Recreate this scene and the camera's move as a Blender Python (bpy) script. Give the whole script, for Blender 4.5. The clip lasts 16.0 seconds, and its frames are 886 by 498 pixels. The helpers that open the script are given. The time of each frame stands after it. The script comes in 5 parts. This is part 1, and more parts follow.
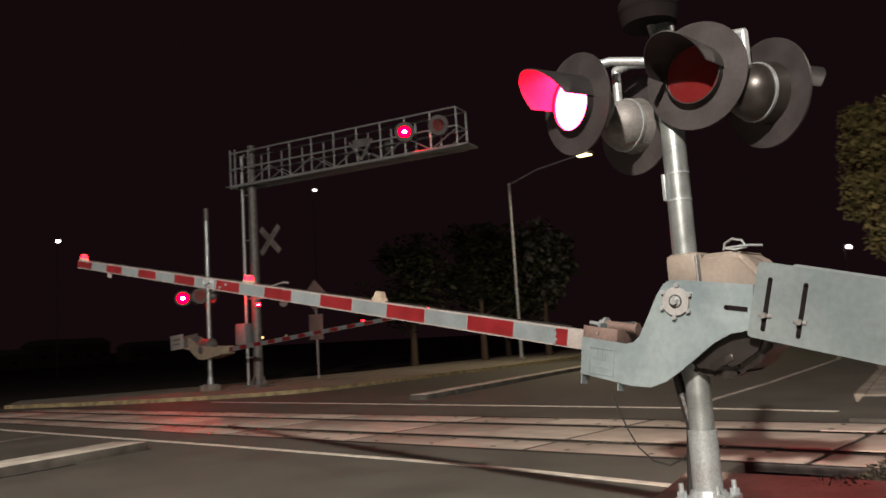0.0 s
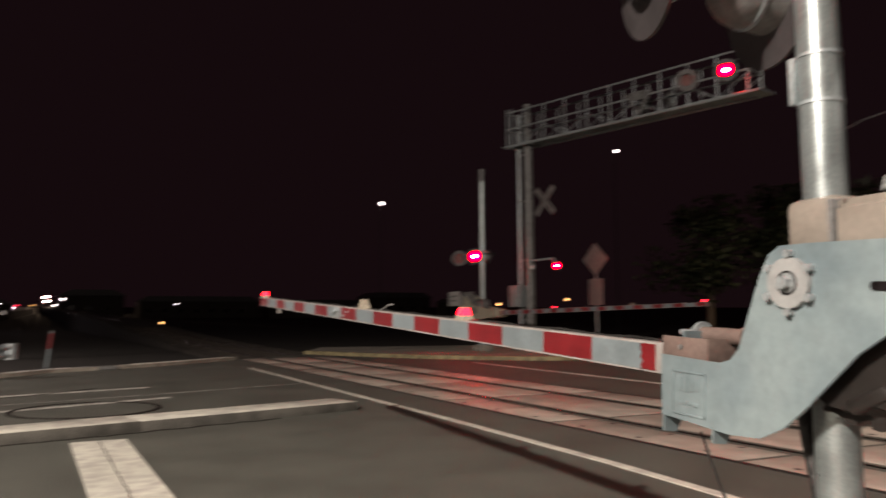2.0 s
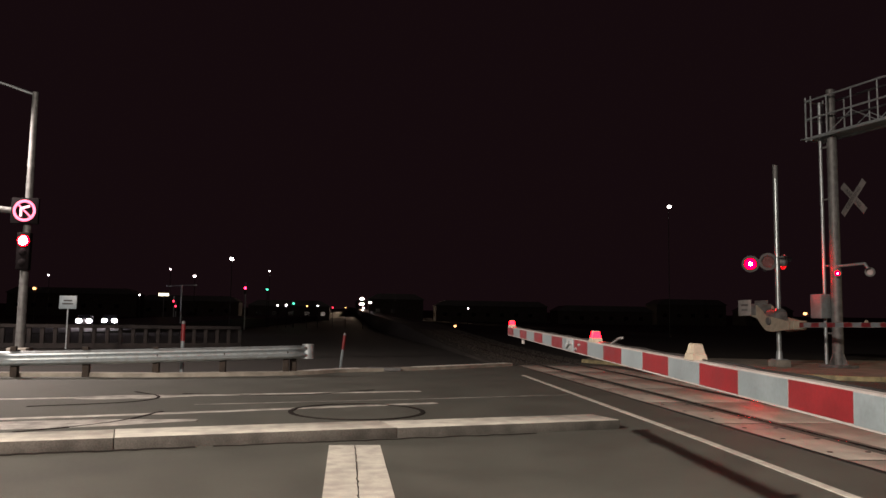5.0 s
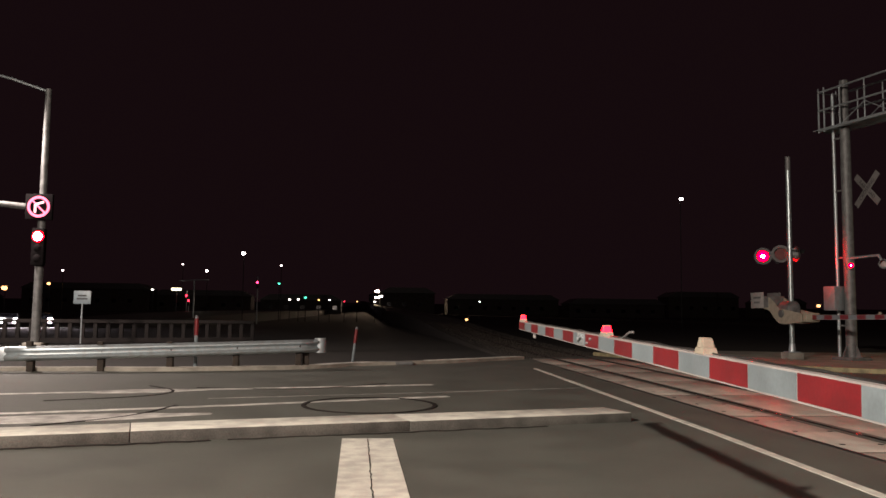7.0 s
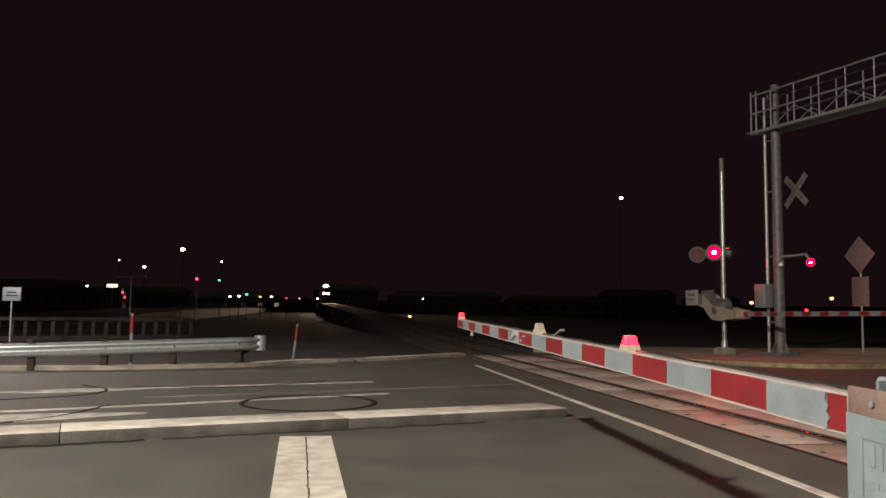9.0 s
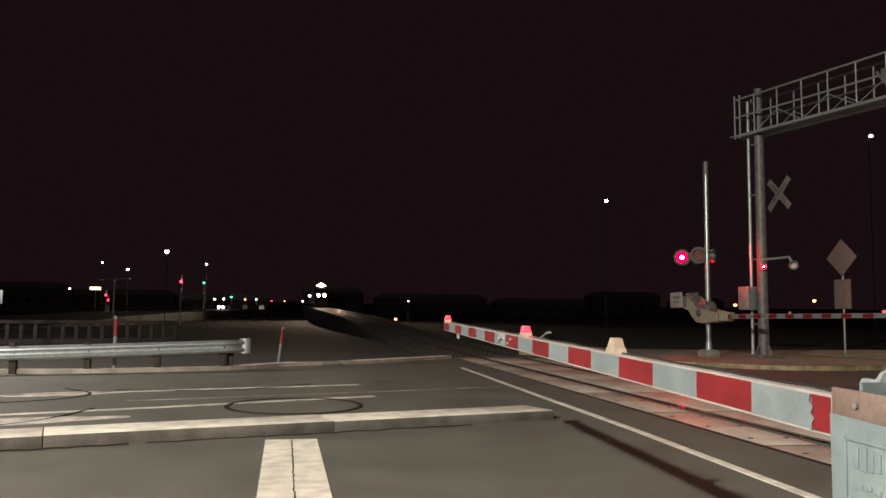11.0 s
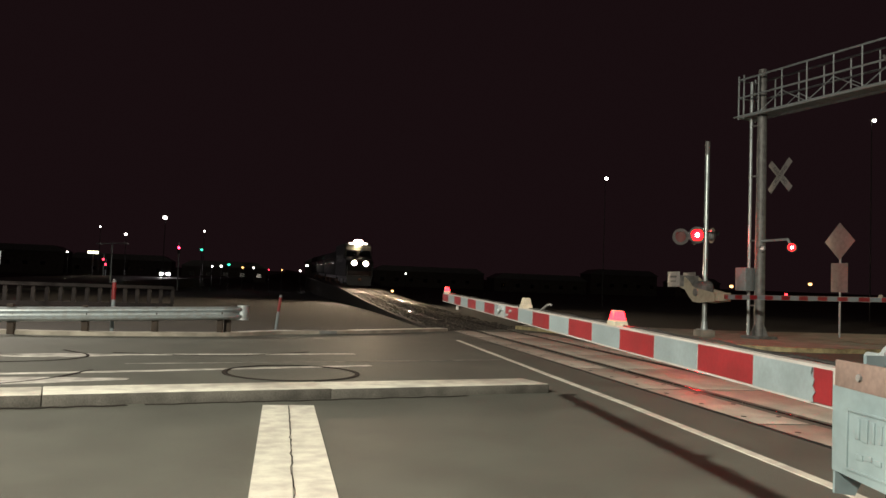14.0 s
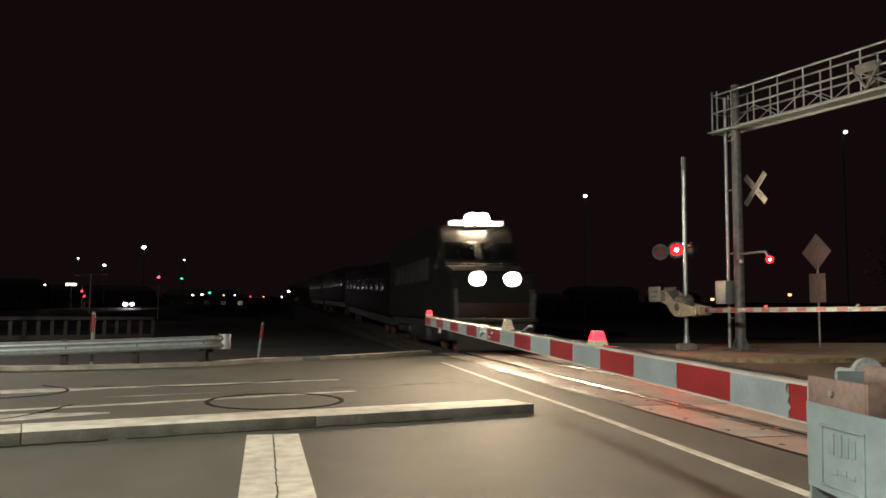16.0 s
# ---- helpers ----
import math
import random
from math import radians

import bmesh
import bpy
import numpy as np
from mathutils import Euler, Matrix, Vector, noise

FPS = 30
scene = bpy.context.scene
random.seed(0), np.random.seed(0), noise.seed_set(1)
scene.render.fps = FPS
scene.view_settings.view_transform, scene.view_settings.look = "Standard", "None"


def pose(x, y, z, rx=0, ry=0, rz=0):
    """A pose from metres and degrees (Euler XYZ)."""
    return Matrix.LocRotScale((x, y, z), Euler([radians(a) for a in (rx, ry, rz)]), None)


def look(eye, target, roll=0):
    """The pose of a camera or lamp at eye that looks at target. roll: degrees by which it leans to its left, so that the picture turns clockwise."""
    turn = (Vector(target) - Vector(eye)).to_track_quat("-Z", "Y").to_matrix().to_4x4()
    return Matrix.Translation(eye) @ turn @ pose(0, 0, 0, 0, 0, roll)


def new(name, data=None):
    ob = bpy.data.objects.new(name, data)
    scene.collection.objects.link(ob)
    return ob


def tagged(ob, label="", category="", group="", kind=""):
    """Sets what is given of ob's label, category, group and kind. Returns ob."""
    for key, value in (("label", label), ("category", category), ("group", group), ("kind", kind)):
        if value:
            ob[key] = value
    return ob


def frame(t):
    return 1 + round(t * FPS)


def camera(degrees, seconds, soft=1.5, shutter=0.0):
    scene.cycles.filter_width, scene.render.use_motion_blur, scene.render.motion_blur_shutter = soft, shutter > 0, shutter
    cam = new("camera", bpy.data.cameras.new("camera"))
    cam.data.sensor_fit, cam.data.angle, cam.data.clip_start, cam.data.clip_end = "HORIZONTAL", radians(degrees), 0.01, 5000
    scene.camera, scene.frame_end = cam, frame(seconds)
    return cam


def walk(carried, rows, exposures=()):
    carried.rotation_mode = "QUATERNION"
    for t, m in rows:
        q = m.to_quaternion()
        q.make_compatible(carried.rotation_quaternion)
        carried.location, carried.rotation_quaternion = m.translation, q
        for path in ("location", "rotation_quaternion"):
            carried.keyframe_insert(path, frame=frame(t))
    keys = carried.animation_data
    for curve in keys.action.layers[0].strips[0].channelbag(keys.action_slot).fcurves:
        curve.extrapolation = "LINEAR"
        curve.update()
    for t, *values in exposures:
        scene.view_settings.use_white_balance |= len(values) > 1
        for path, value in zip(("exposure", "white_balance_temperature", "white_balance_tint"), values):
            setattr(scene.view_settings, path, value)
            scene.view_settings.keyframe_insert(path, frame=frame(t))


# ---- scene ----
cam = camera(57.9, 16.0, shutter=0.8)
PATH = [
    (0, (-3.091, -10.414, 1.329), (-1.58, -9.125, 1.567), -3.6),
    (0.5, (-2.743, -10.507, 1.345), (-1.306, -9.137, 1.587), -2.8),
    (1, (-2.063, -10.379, 1.342), (-0.712, -8.922, 1.57), -2.2),
    (1.5, (-1.494, -10.296, 1.378), (-0.316, -8.694, 1.588), -2.0),
    (2, (-1.067, -10.207, 1.383), (-0.153, -8.436, 1.557), -0.4),
    (2.5, (-0.753, -10.044, 1.419), (-0.09, -8.165, 1.594), -0.3),
    (3, (-0.520, -9.864, 1.447), (-0.121, -7.915, 1.651), 0.1),
    (3.5, (-0.395, -9.705, 1.471), (-0.1, -7.74, 1.7), -0.5),
    (4, (-0.423, -9.70, 1.456), (-0.168, -7.727, 1.664), 0.4),
    (6.5, (-0.457, -9.773, 1.46), (-0.239, -7.793, 1.635), 0.7),
    (7, (-0.456, -9.766, 1.462), (-0.246, -7.785, 1.631), 0.65),
    (7.5, (-0.449, -9.765, 1.464), (-0.225, -7.785, 1.631), 0.4),
    (8, (-0.431, -9.778, 1.468), (-0.164, -7.803, 1.628), 0.3),
    (8.5, (-0.408, -9.798, 1.467), (-0.096, -7.829, 1.62), 0.5),
    (9, (-0.41, -9.833, 1.469), (-0.061, -7.87, 1.632), 0.6),
    (11.5, (-0.419, -9.838, 1.469), (-0.024, -7.884, 1.639), 0.6),
    (12, (-0.405, -9.819, 1.463), (0.007, -7.869, 1.623), 0.8),
    (12.5, (-0.418, -9.827, 1.456), (-0.019, -7.873, 1.607), 1.6),
    (13, (-0.434, -9.854, 1.461), (-0.05, -7.897, 1.607), 2.0),
    (13.5, (-0.443, -9.844, 1.449), (-0.054, -7.886, 1.575), 2.5),
    (14, (-0.45, -9.835, 1.441), (-0.059, -7.876, 1.545), 2.1),
    (14.5, (-0.446, -9.841, 1.449), (-0.058, -7.883, 1.561), 1.5),
    (15, (-0.432, -9.828, 1.452), (-0.021, -7.875, 1.579), 1.2),
    (15.5, (-0.441, -9.847, 1.456), (-0.024, -7.896, 1.599), 0.6),
    (16, (-0.444, -9.866, 1.461), (-0.010, -7.920, 1.619), 0.35),
]
walk(cam, [(t, look(eye, target, roll)) for t, eye, target, roll in PATH],
     exposures=((0.0, -0.05, 6600, 24), (4.0, 0.0, 6600, 24), (9.0, 0.15, 6600, 22), (12.0, 0.4, 6500, 13), (14.5, 0.4, 6500, 10), (15.3, 0.1, 6500, 10), (16.0, -0.2, 6500, 10)))
# ---- light ----
world = bpy.data.worlds.new("night_sky")
world.use_nodes = True
scene.world = world
wn = world.node_tree.nodes
wn["Background"].inputs["Color"].default_value = (0.0068, 0.0032, 0.0038, 1)
wn["Background"].inputs["Strength"].default_value = 1.0


def lamp(name, x, y, z, watts, colour, size=0.3, cone=150, aim=None):
    data = bpy.data.lights.new(name, "SPOT")
    data.energy, data.color, data.shadow_soft_size = watts, colour, size
    data.spot_size, data.spot_blend = radians(cone), 0.6
    ob = new(name, data)
    ob.matrix_world = look((x, y, z), aim or (x, y + 0.01, z - 5))
    return ob


# luminaires: one out of view behind the viewer, one over the junction to the west, one on the far side; the fourth is
# added, unseen, to brighten the crossing
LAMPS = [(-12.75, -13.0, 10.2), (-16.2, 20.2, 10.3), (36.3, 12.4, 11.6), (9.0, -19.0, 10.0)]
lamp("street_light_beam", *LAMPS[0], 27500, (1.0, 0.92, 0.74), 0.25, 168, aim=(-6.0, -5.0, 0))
lamp("street_light_beam", *LAMPS[1], 10500, (1.0, 0.90, 0.76), 0.35, 160)
lamp("street_light_beam", *LAMPS[2], 3000, (1.0, 0.86, 0.5), 0.35, 160)
# added beam with no known source, fills in light over the crossing panels
lamp("street_light_beam", *LAMPS[3], 3200, (1.0, 0.90, 0.74), 0.35, 165, aim=(8.0, -4.0, 0))


# ---- materials ----
def mat(name, colour, rough=0.6, metal=0.0, var=0.25, scale=3.0, bump=0.15, fine=60.0, tint=None, stain=0.0, random_amount=0.0, spec=0.5):
    m = bpy.data.materials.new(name)
    m.use_nodes = True
    t = m.node_tree
    n, ln = t.nodes, t.links
    p = n["Principled BSDF"]
    p.inputs["Roughness"].default_value, p.inputs["Metallic"].default_value = rough, metal
    p.inputs["Specular IOR Level"].default_value = spec
    co = n.new("ShaderNodeTexCoord")
    a, b = n.new("ShaderNodeTexNoise"), n.new("ShaderNodeTexNoise")
    a.inputs["Scale"].default_value, a.inputs["Detail"].default_value = scale, 5
    b.inputs["Scale"].default_value, b.inputs["Detail"].default_value = fine, 3
    for q in (a, b):
        ln.new(co.outputs["Object"], q.inputs["Vector"])
    r = n.new("ShaderNodeValToRGB")
    c2 = tint or [c * (1 - 1.6 * var) for c in colour]
    r.color_ramp.elements[0].position, r.color_ramp.elements[1].position = 0.34, 0.62
    r.color_ramp.elements[0].color = (*c2, 1)
    r.color_ramp.elements[1].color = (*colour, 1)
    ln.new(a.outputs["Fac"], r.inputs["Fac"])
    mx = n.new("ShaderNodeMix")
    mx.data_type, mx.blend_type = "RGBA", "MULTIPLY"
    mx.inputs["Factor"].default_value = min(1.0, var * 2)
    g = n.new("ShaderNodeValToRGB")
    g.color_ramp.elements[0].position, g.color_ramp.elements[1].position = 0.3, 0.7
    g.color_ramp.elements[0].color, g.color_ramp.elements[1].color = (0.55, 0.55, 0.55, 1), (1.25, 1.25, 1.25, 1)
    ln.new(b.outputs["Fac"], g.inputs["Fac"])
    ln.new(r.outputs["Color"], mx.inputs["A"])
    ln.new(g.outputs["Color"], mx.inputs["B"])
    last = mx.outputs["Result"]
    if stain:
        s = n.new("ShaderNodeTexNoise")
        s.inputs["Scale"].default_value, s.inputs["Detail"].default_value, s.inputs["Roughness"].default_value = 0.55, 8, 0.7
        ln.new(co.outputs["Object"], s.inputs["Vector"])
        sr = n.new("ShaderNodeValToRGB")
        sr.color_ramp.elements[0].position, sr.color_ramp.elements[1].position = 0.38, 0.58
        k = 1 - stain
        sr.color_ramp.elements[0].color, sr.color_ramp.elements[1].color = (k, k, k, 1), (1, 1, 1, 1)
        ln.new(s.outputs["Fac"], sr.inputs["Fac"])
        m2 = n.new("ShaderNodeMix")
        m2.data_type, m2.blend_type = "RGBA", "MULTIPLY"
        m2.inputs["Factor"].default_value = 1
        ln.new(last, m2.inputs["A"])
        ln.new(sr.outputs["Color"], m2.inputs["B"])
        last = m2.outputs["Result"]
    if random_amount:
        oi = n.new("ShaderNodeObjectInfo")
        mr = n.new("ShaderNodeMapRange")
        mr.inputs["To Min"].default_value, mr.inputs["To Max"].default_value = 1 - random_amount, 1 + random_amount
        ln.new(oi.outputs["Random"], mr.inputs["Value"])
        hs = n.new("ShaderNodeHueSaturation")
        ln.new(mr.outputs["Result"], hs.inputs["Value"])
        ln.new(last, hs.inputs["Color"])
        last = hs.outputs["Color"]
    ln.new(last, p.inputs["Base Color"])
    rr = n.new("ShaderNodeMapRange")
    rr.inputs["To Min"].default_value, rr.inputs["To Max"].default_value = max(0.03, rough - 0.14), min(1, rough + 0.12)
    ln.new(a.outputs["Fac"], rr.inputs["Value"])
    ln.new(rr.outputs["Result"], p.inputs["Roughness"])
    if bump:
        bp = n.new("ShaderNodeBump")
        bp.inputs["Strength"].default_value, bp.inputs["Distance"].default_value = bump, 0.01
        ln.new(b.outputs["Fac"], bp.inputs["Height"])
        ln.new(bp.outputs["Normal"], p.inputs["Normal"])
    return m


def glow(name, colour, strength, lights=True):
    m = bpy.data.materials.new(name)
    m.use_nodes = True
    p = m.node_tree.nodes["Principled BSDF"]
    p.inputs["Base Color"].default_value = (*[0.3 * c for c in colour], 1)
    p.inputs["Emission Color"].default_value = (*colour, 1)
    p.inputs["Emission Strength"].default_value = strength
    if not lights:
        m.cycles.emission_sampling = "NONE"
    return m


M = dict(
    asphalt=mat("asphalt", (0.110, 0.117, 0.101), 0.72, 0, 0.16, 0.9, 0.8, 140, stain=0.10),
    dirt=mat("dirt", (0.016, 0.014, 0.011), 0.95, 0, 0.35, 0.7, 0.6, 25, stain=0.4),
    pavement=mat("pavement_concrete", (0.34, 0.32, 0.28), 0.85, 0, 0.2, 1.4, 0.3, 80, stain=0.25),
    kerb=mat("kerb_concrete", (0.36, 0.34, 0.29), 0.85, 0, 0.22, 2.5, 0.3, 70, stain=0.35),
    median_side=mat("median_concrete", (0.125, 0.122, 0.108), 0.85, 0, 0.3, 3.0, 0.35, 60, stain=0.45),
    white_paint=mat("white_road_paint", (0.73, 0.74, 0.65), 0.7, 0, 0.14, 5, 0.3, 120, tint=(0.52, 0.51, 0.47), stain=0.18),
    worn_paint=mat("worn_road_paint", (0.68, 0.67, 0.63), 0.7, 0, 0.25, 4, 0.3, 90, tint=(0.34, 0.33, 0.31), stain=0.3),
    thin_paint=mat("faded_thin_paint", (0.34, 0.33, 0.31), 0.75, 0, 0.4, 3, 0.3, 90, stain=0.4),
    panel=mat("crossing_concrete", (0.54, 0.49, 0.43), 0.48, 0, 0.14, 2.2, 0.3, 70, stain=0.2, random_amount=0.12),
    rubber=mat("black_rubber", (0.02, 0.02, 0.02), 0.45, 0, 0.3, 8, 0.3, 50),
    seal=mat("dark_sealant", (0.030, 0.026, 0.024), 0.92, 0, 0.3, 4, 0.2, 60, spec=0.1),
    rail=mat("rail_steel", (0.46, 0.43, 0.40), 0.24, 1, 0.2, 6, 0.02, 80),
    rust=mat("rusted_steel", (0.20, 0.10, 0.06), 0.75, 0.4, 0.35, 9, 0.3, 70),
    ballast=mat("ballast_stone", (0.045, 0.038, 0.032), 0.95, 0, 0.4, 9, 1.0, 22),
    tie=mat("timber_tie", (0.09, 0.065, 0.045), 0.9, 0, 0.3, 6, 0.4, 40),
    galv=mat("galvanised_steel", (0.40, 0.47, 0.50), 0.42, 0.55, 0.22, 7, 0.12, 70, tint=(0.36, 0.39, 0.40), stain=0.12),
    alu=mat("aluminium_pole", (0.36, 0.42, 0.43), 0.34, 0.7, 0.15, 9, 0.06, 90),
    plate=mat("painted_galvanised_plate", (0.215, 0.282, 0.300), 0.45, 0.2, 0.12, 3.2, 0.02, 30, tint=(0.155, 0.214, 0.24), stain=0.22),
    dull=mat("dull_grey_steel", (0.19, 0.195, 0.195), 0.6, 0.4, 0.25, 5, 0.1, 60),
    black=mat("black_paint", (0.012, 0.012, 0.013), 0.55, 0, 0.2, 6, 0.1, 60),
    disc=mat("black_background_disc", (0.032, 0.029, 0.031), 0.5, 0, 0.2, 6, 0.05, 40),
    red=mat("red_reflective_sheet", (0.165, 0.009, 0.012), 0.42, 0, 0.15, 9, 0.04, 60, stain=0.12, random_amount=0.1),
    white=mat("white_reflective_sheet", (0.155, 0.195, 0.212), 0.42, 0, 0.1, 9, 0.04, 60, stain=0.1, random_amount=0.08),
    bare=mat("white_arm_paint", (0.32, 0.31, 0.30), 0.5, 0, 0.12, 7, 0.04, 60, stain=0.15),
    cream=mat("cream_plastic", (0.33, 0.30, 0.235), 0.5, 0, 0.15, 6, 0.05, 60),
    sign_back=mat("sign_back_aluminium", (0.25, 0.24, 0.235), 0.5, 0.4, 0.15, 6, 0.05, 60),
    yellow=mat("yellow_paint", (0.36, 0.31, 0.17), 0.7, 0, 0.35, 4, 0.2, 60),
    wood=mat("weathered_post", (0.040, 0.030, 0.023), 0.9, 0, 0.3, 8, 0.4, 40),
    # one foliage in two tones, dim and lamplit: the light is in the colour
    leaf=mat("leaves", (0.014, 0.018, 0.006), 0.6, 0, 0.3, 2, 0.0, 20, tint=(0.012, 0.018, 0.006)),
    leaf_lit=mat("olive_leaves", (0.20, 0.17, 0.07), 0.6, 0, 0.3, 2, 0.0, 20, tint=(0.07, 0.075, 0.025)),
    bark=mat("bark", (0.09, 0.065, 0.045), 0.95, 0, 0.3, 10, 0.6, 40),
    dark_red=mat("unlit_red_lens", (0.10, 0.010, 0.010), 0.2, 0, 0.1, 6, 0.05, 60),
    # train paints near black: dimness beside the headlamp glare put into the colour
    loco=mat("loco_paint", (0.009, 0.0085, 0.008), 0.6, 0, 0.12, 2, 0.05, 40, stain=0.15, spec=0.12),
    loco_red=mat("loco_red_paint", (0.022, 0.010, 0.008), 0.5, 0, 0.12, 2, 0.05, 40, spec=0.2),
    case=mat("black_cast_case", (0.018, 0.016, 0.015), 0.35, 0, 0.2, 6, 0.05, 40),
    cover=mat("beige_grey_cover", (0.21, 0.19, 0.165), 0.5, 0, 0.12, 6, 0.05, 50),
    zinc=mat("zinc_plated_hub", (0.32, 0.34, 0.345), 0.4, 0.2, 0.1, 12, 0.05, 60),
    chrome=mat("mirror_reflector", (0.85, 0.83, 0.8), 0.12, 1, 0.05, 4, 0.0, 40),
    brown=mat("brown_primer_steel", (0.145, 0.105, 0.092), 0.7, 0.1, 0.2, 8, 0.15, 60),
    glass=mat("dark_glass", (0.006, 0.007, 0.008), 0.16, 0, 0.1, 2, 0.0, 40),
    matte=mat("matte_black_housing", (0.010, 0.008, 0.009), 0.9, 0, 0.2, 6, 0.1, 60, spec=0.08),
    # counterweight plates: a darker tone of the side plates' blue-grey
    weight=mat("dull_counterweight_plate", (0.175, 0.222, 0.232), 0.42, 0.25, 0.12, 2.5, 0.02, 30, tint=(0.130, 0.172, 0.184), stain=0.14),
    parapet=mat("grimy_parapet_concrete", (0.026, 0.020, 0.019), 0.9, 0, 0.35, 1.5, 0.2, 20, stain=0.5),
    wall=mat("dark_building_wall", (0.10, 0.09, 0.08), 0.9, 0, 0.2, 1, 0.2, 20),
)
E_RED = glow("lit_red_lamp", (1.0, 0.006, 0.022), 520)
E_RED_FAR = glow("lit_red_lamp_far", (1.0, 0.00006, 0.0001), 320)
E_ARM = glow("lit_red_arm_lamp", (1.0, 0.006, 0.010), 18)
E_ARM_FAR = glow("lit_red_far_arm_lamp", (1.0, 0.01, 0.02), 16)
# pale core colour: glare of the red lenses put into the emission
E_CORE = glow("lit_lamp_core", (1.0, 0.55, 0.60), 30)
E_SIGNAL = glow("lit_red_signal", (1.0, 0.0005, 0.0012), 40)
E_HEAD = glow("lit_headlamp", (1.0, 0.74, 0.46), 1900)
E_TOP = glow("lit_top_headlamp", (1.0, 0.76, 0.50), 6300)
E_NUM = glow("lit_number_board", (1.0, 0.9, 0.75), 5)
E_WHITE = glow("far_white_lamp", (1.0, 0.93, 0.85), 9, False)
E_WARM = glow("far_warm_lamp", (1.0, 0.50, 0.16), 4, False)
E_GREEN = glow("far_green_lamp", (0.05, 1.0, 0.55), 2.5, False)
E_FRED = glow("far_red_lamp", (1.0, 0.03, 0.06), 6, False)
E_YEL = glow("yellow_street_lamp", (1.0, 0.92, 0.36), 6, False)
E_CAR = glow("car_headlamp", (1.0, 0.90, 0.92), 160)
E_RING = glow("lit_sign_ring", (1.0, 0.16, 0.24), 3)


# ---- mesh helpers ----
def bm_new():
    return bmesh.new()


def box(bm, c, s, m=None, bevel=0.0):
    r = bmesh.ops.create_cube(bm, size=1.0, matrix=(m or Matrix()) @ Matrix.Translation(c) @ Matrix.Diagonal((*s, 1)))
    if bevel:
        edges = list({e for v in r["verts"] for e in v.link_edges})
        bmesh.ops.bevel(bm, geom=edges, offset=bevel, segments=2, affect="EDGES", profile=0.5)
    return bm


def rod(bm, p0, p1, r0, r1=None, seg=14, caps=True):
    p0, p1 = Vector(p0), Vector(p1)
    d = p1 - p0
    q = d.to_track_quat("Z", "Y").to_matrix().to_4x4()
    bmesh.ops.create_cone(bm, cap_ends=caps, segments=seg, radius1=r0, radius2=r0 if r1 is None else r1, depth=d.length,
                          matrix=Matrix.Translation((p0 + p1) / 2) @ q)
    return bm


def ball(bm, c, r, s=(1, 1, 1), u=14, v=9):
    bmesh.ops.create_uvsphere(bm, u_segments=u, v_segments=v, radius=r, matrix=Matrix.Translation(c) @ Matrix.Diagonal((*s, 1)))
    return bm


def prism(bm, pts, m, depth):
    """A polygon in local xy, extruded by depth along local z, placed by m."""
    a = [bm.verts.new(m @ Vector((x, y, 0))) for x, y in pts]
    b = [bm.verts.new(m @ Vector((x, y, depth))) for x, y in pts]
    n = len(pts)
    bm.faces.new(a[::-1])
    bm.faces.new(b)
    for i in range(n):
        bm.faces.new((a[i], a[(i + 1) % n], b[(i + 1) % n], b[i]))
    bmesh.ops.recalc_face_normals(bm, faces=bm.faces)
    return bm


def pipe(bm, pts, r, seg=8):
    for p, q in zip(pts, pts[1:]):
        rod(bm, p, q, r, seg=seg)
        ball(bm, q, r, u=seg, v=5)
    return bm


def part(name, bm, material, parent=None, label="", smooth=True):
    me = bpy.data.meshes.new(name)
    bm.to_mesh(me)
    bm.free()
    for q in (material if isinstance(material, (list, tuple)) else (material,)):
        me.materials.append(q)
    if smooth:
        me.shade_smooth()
        me.set_sharp_from_angle(angle=radians(32))
    ob = new(name, me)
    if parent is not None:
        ob.parent = parent
    if label:
        tagged(ob, label)
    return ob


def thing(name, m, label, category, group="", kind=""):
    ob = new(name)
    ob.empty_display_size = 0.2
    ob.matrix_world = m
    return tagged(ob, label, category, group, kind)


def poly_slab(pts, top, depth):
    return prism(bm_new(), pts, Matrix.Translation((0, 0, top - depth)), depth)


def ribbon(bm, pts, w, z0, z1):
    """A strip of width w along a line on the ground, from z0 up to z1."""
    L, R = [], []
    for i, p in enumerate(pts):
        a, b = Vector(pts[max(0, i - 1)]), Vector(pts[min(len(pts) - 1, i + 1)])
        d = (b - a).normalized()
        n = Vector((-d.y, d.x)) * w / 2
        L.append(Vector(p) + n)
        R.append(Vector(p) - n)
    rows = [[bm.verts.new((*q, z)) for q, z in ((L[i], z0), (L[i], z1), (R[i], z1), (R[i], z0))] for i in range(len(pts))]
    for a, b in zip(rows, rows[1:]):
        for k in range(4):
            bm.faces.new((a[k], a[(k + 1) % 4], b[(k + 1) % 4], b[k]))
    bm.faces.new(rows[0])
    bm.faces.new(rows[-1][::-1])
    bmesh.ops.recalc_face_normals(bm, faces=bm.faces)
    return bm


def smooth_line(pts, n=6):
    out = []
    for i in range(len(pts) - 1):
        p0, p1, p2, p3 = (Vector(pts[max(0, min(len(pts) - 1, j))]) for j in (i - 1, i, i + 1, i + 2))
        for k in range(n):
            t = k / n
            out.append(tuple(0.5 * (2 * p1 + (p2 - p0) * t + (2 * p0 - 5 * p1 + 4 * p2 - p3) * t * t + (3 * p1 - p0 - 3 * p2 + p3) * t ** 3)))
    return out + [tuple(pts[-1])]


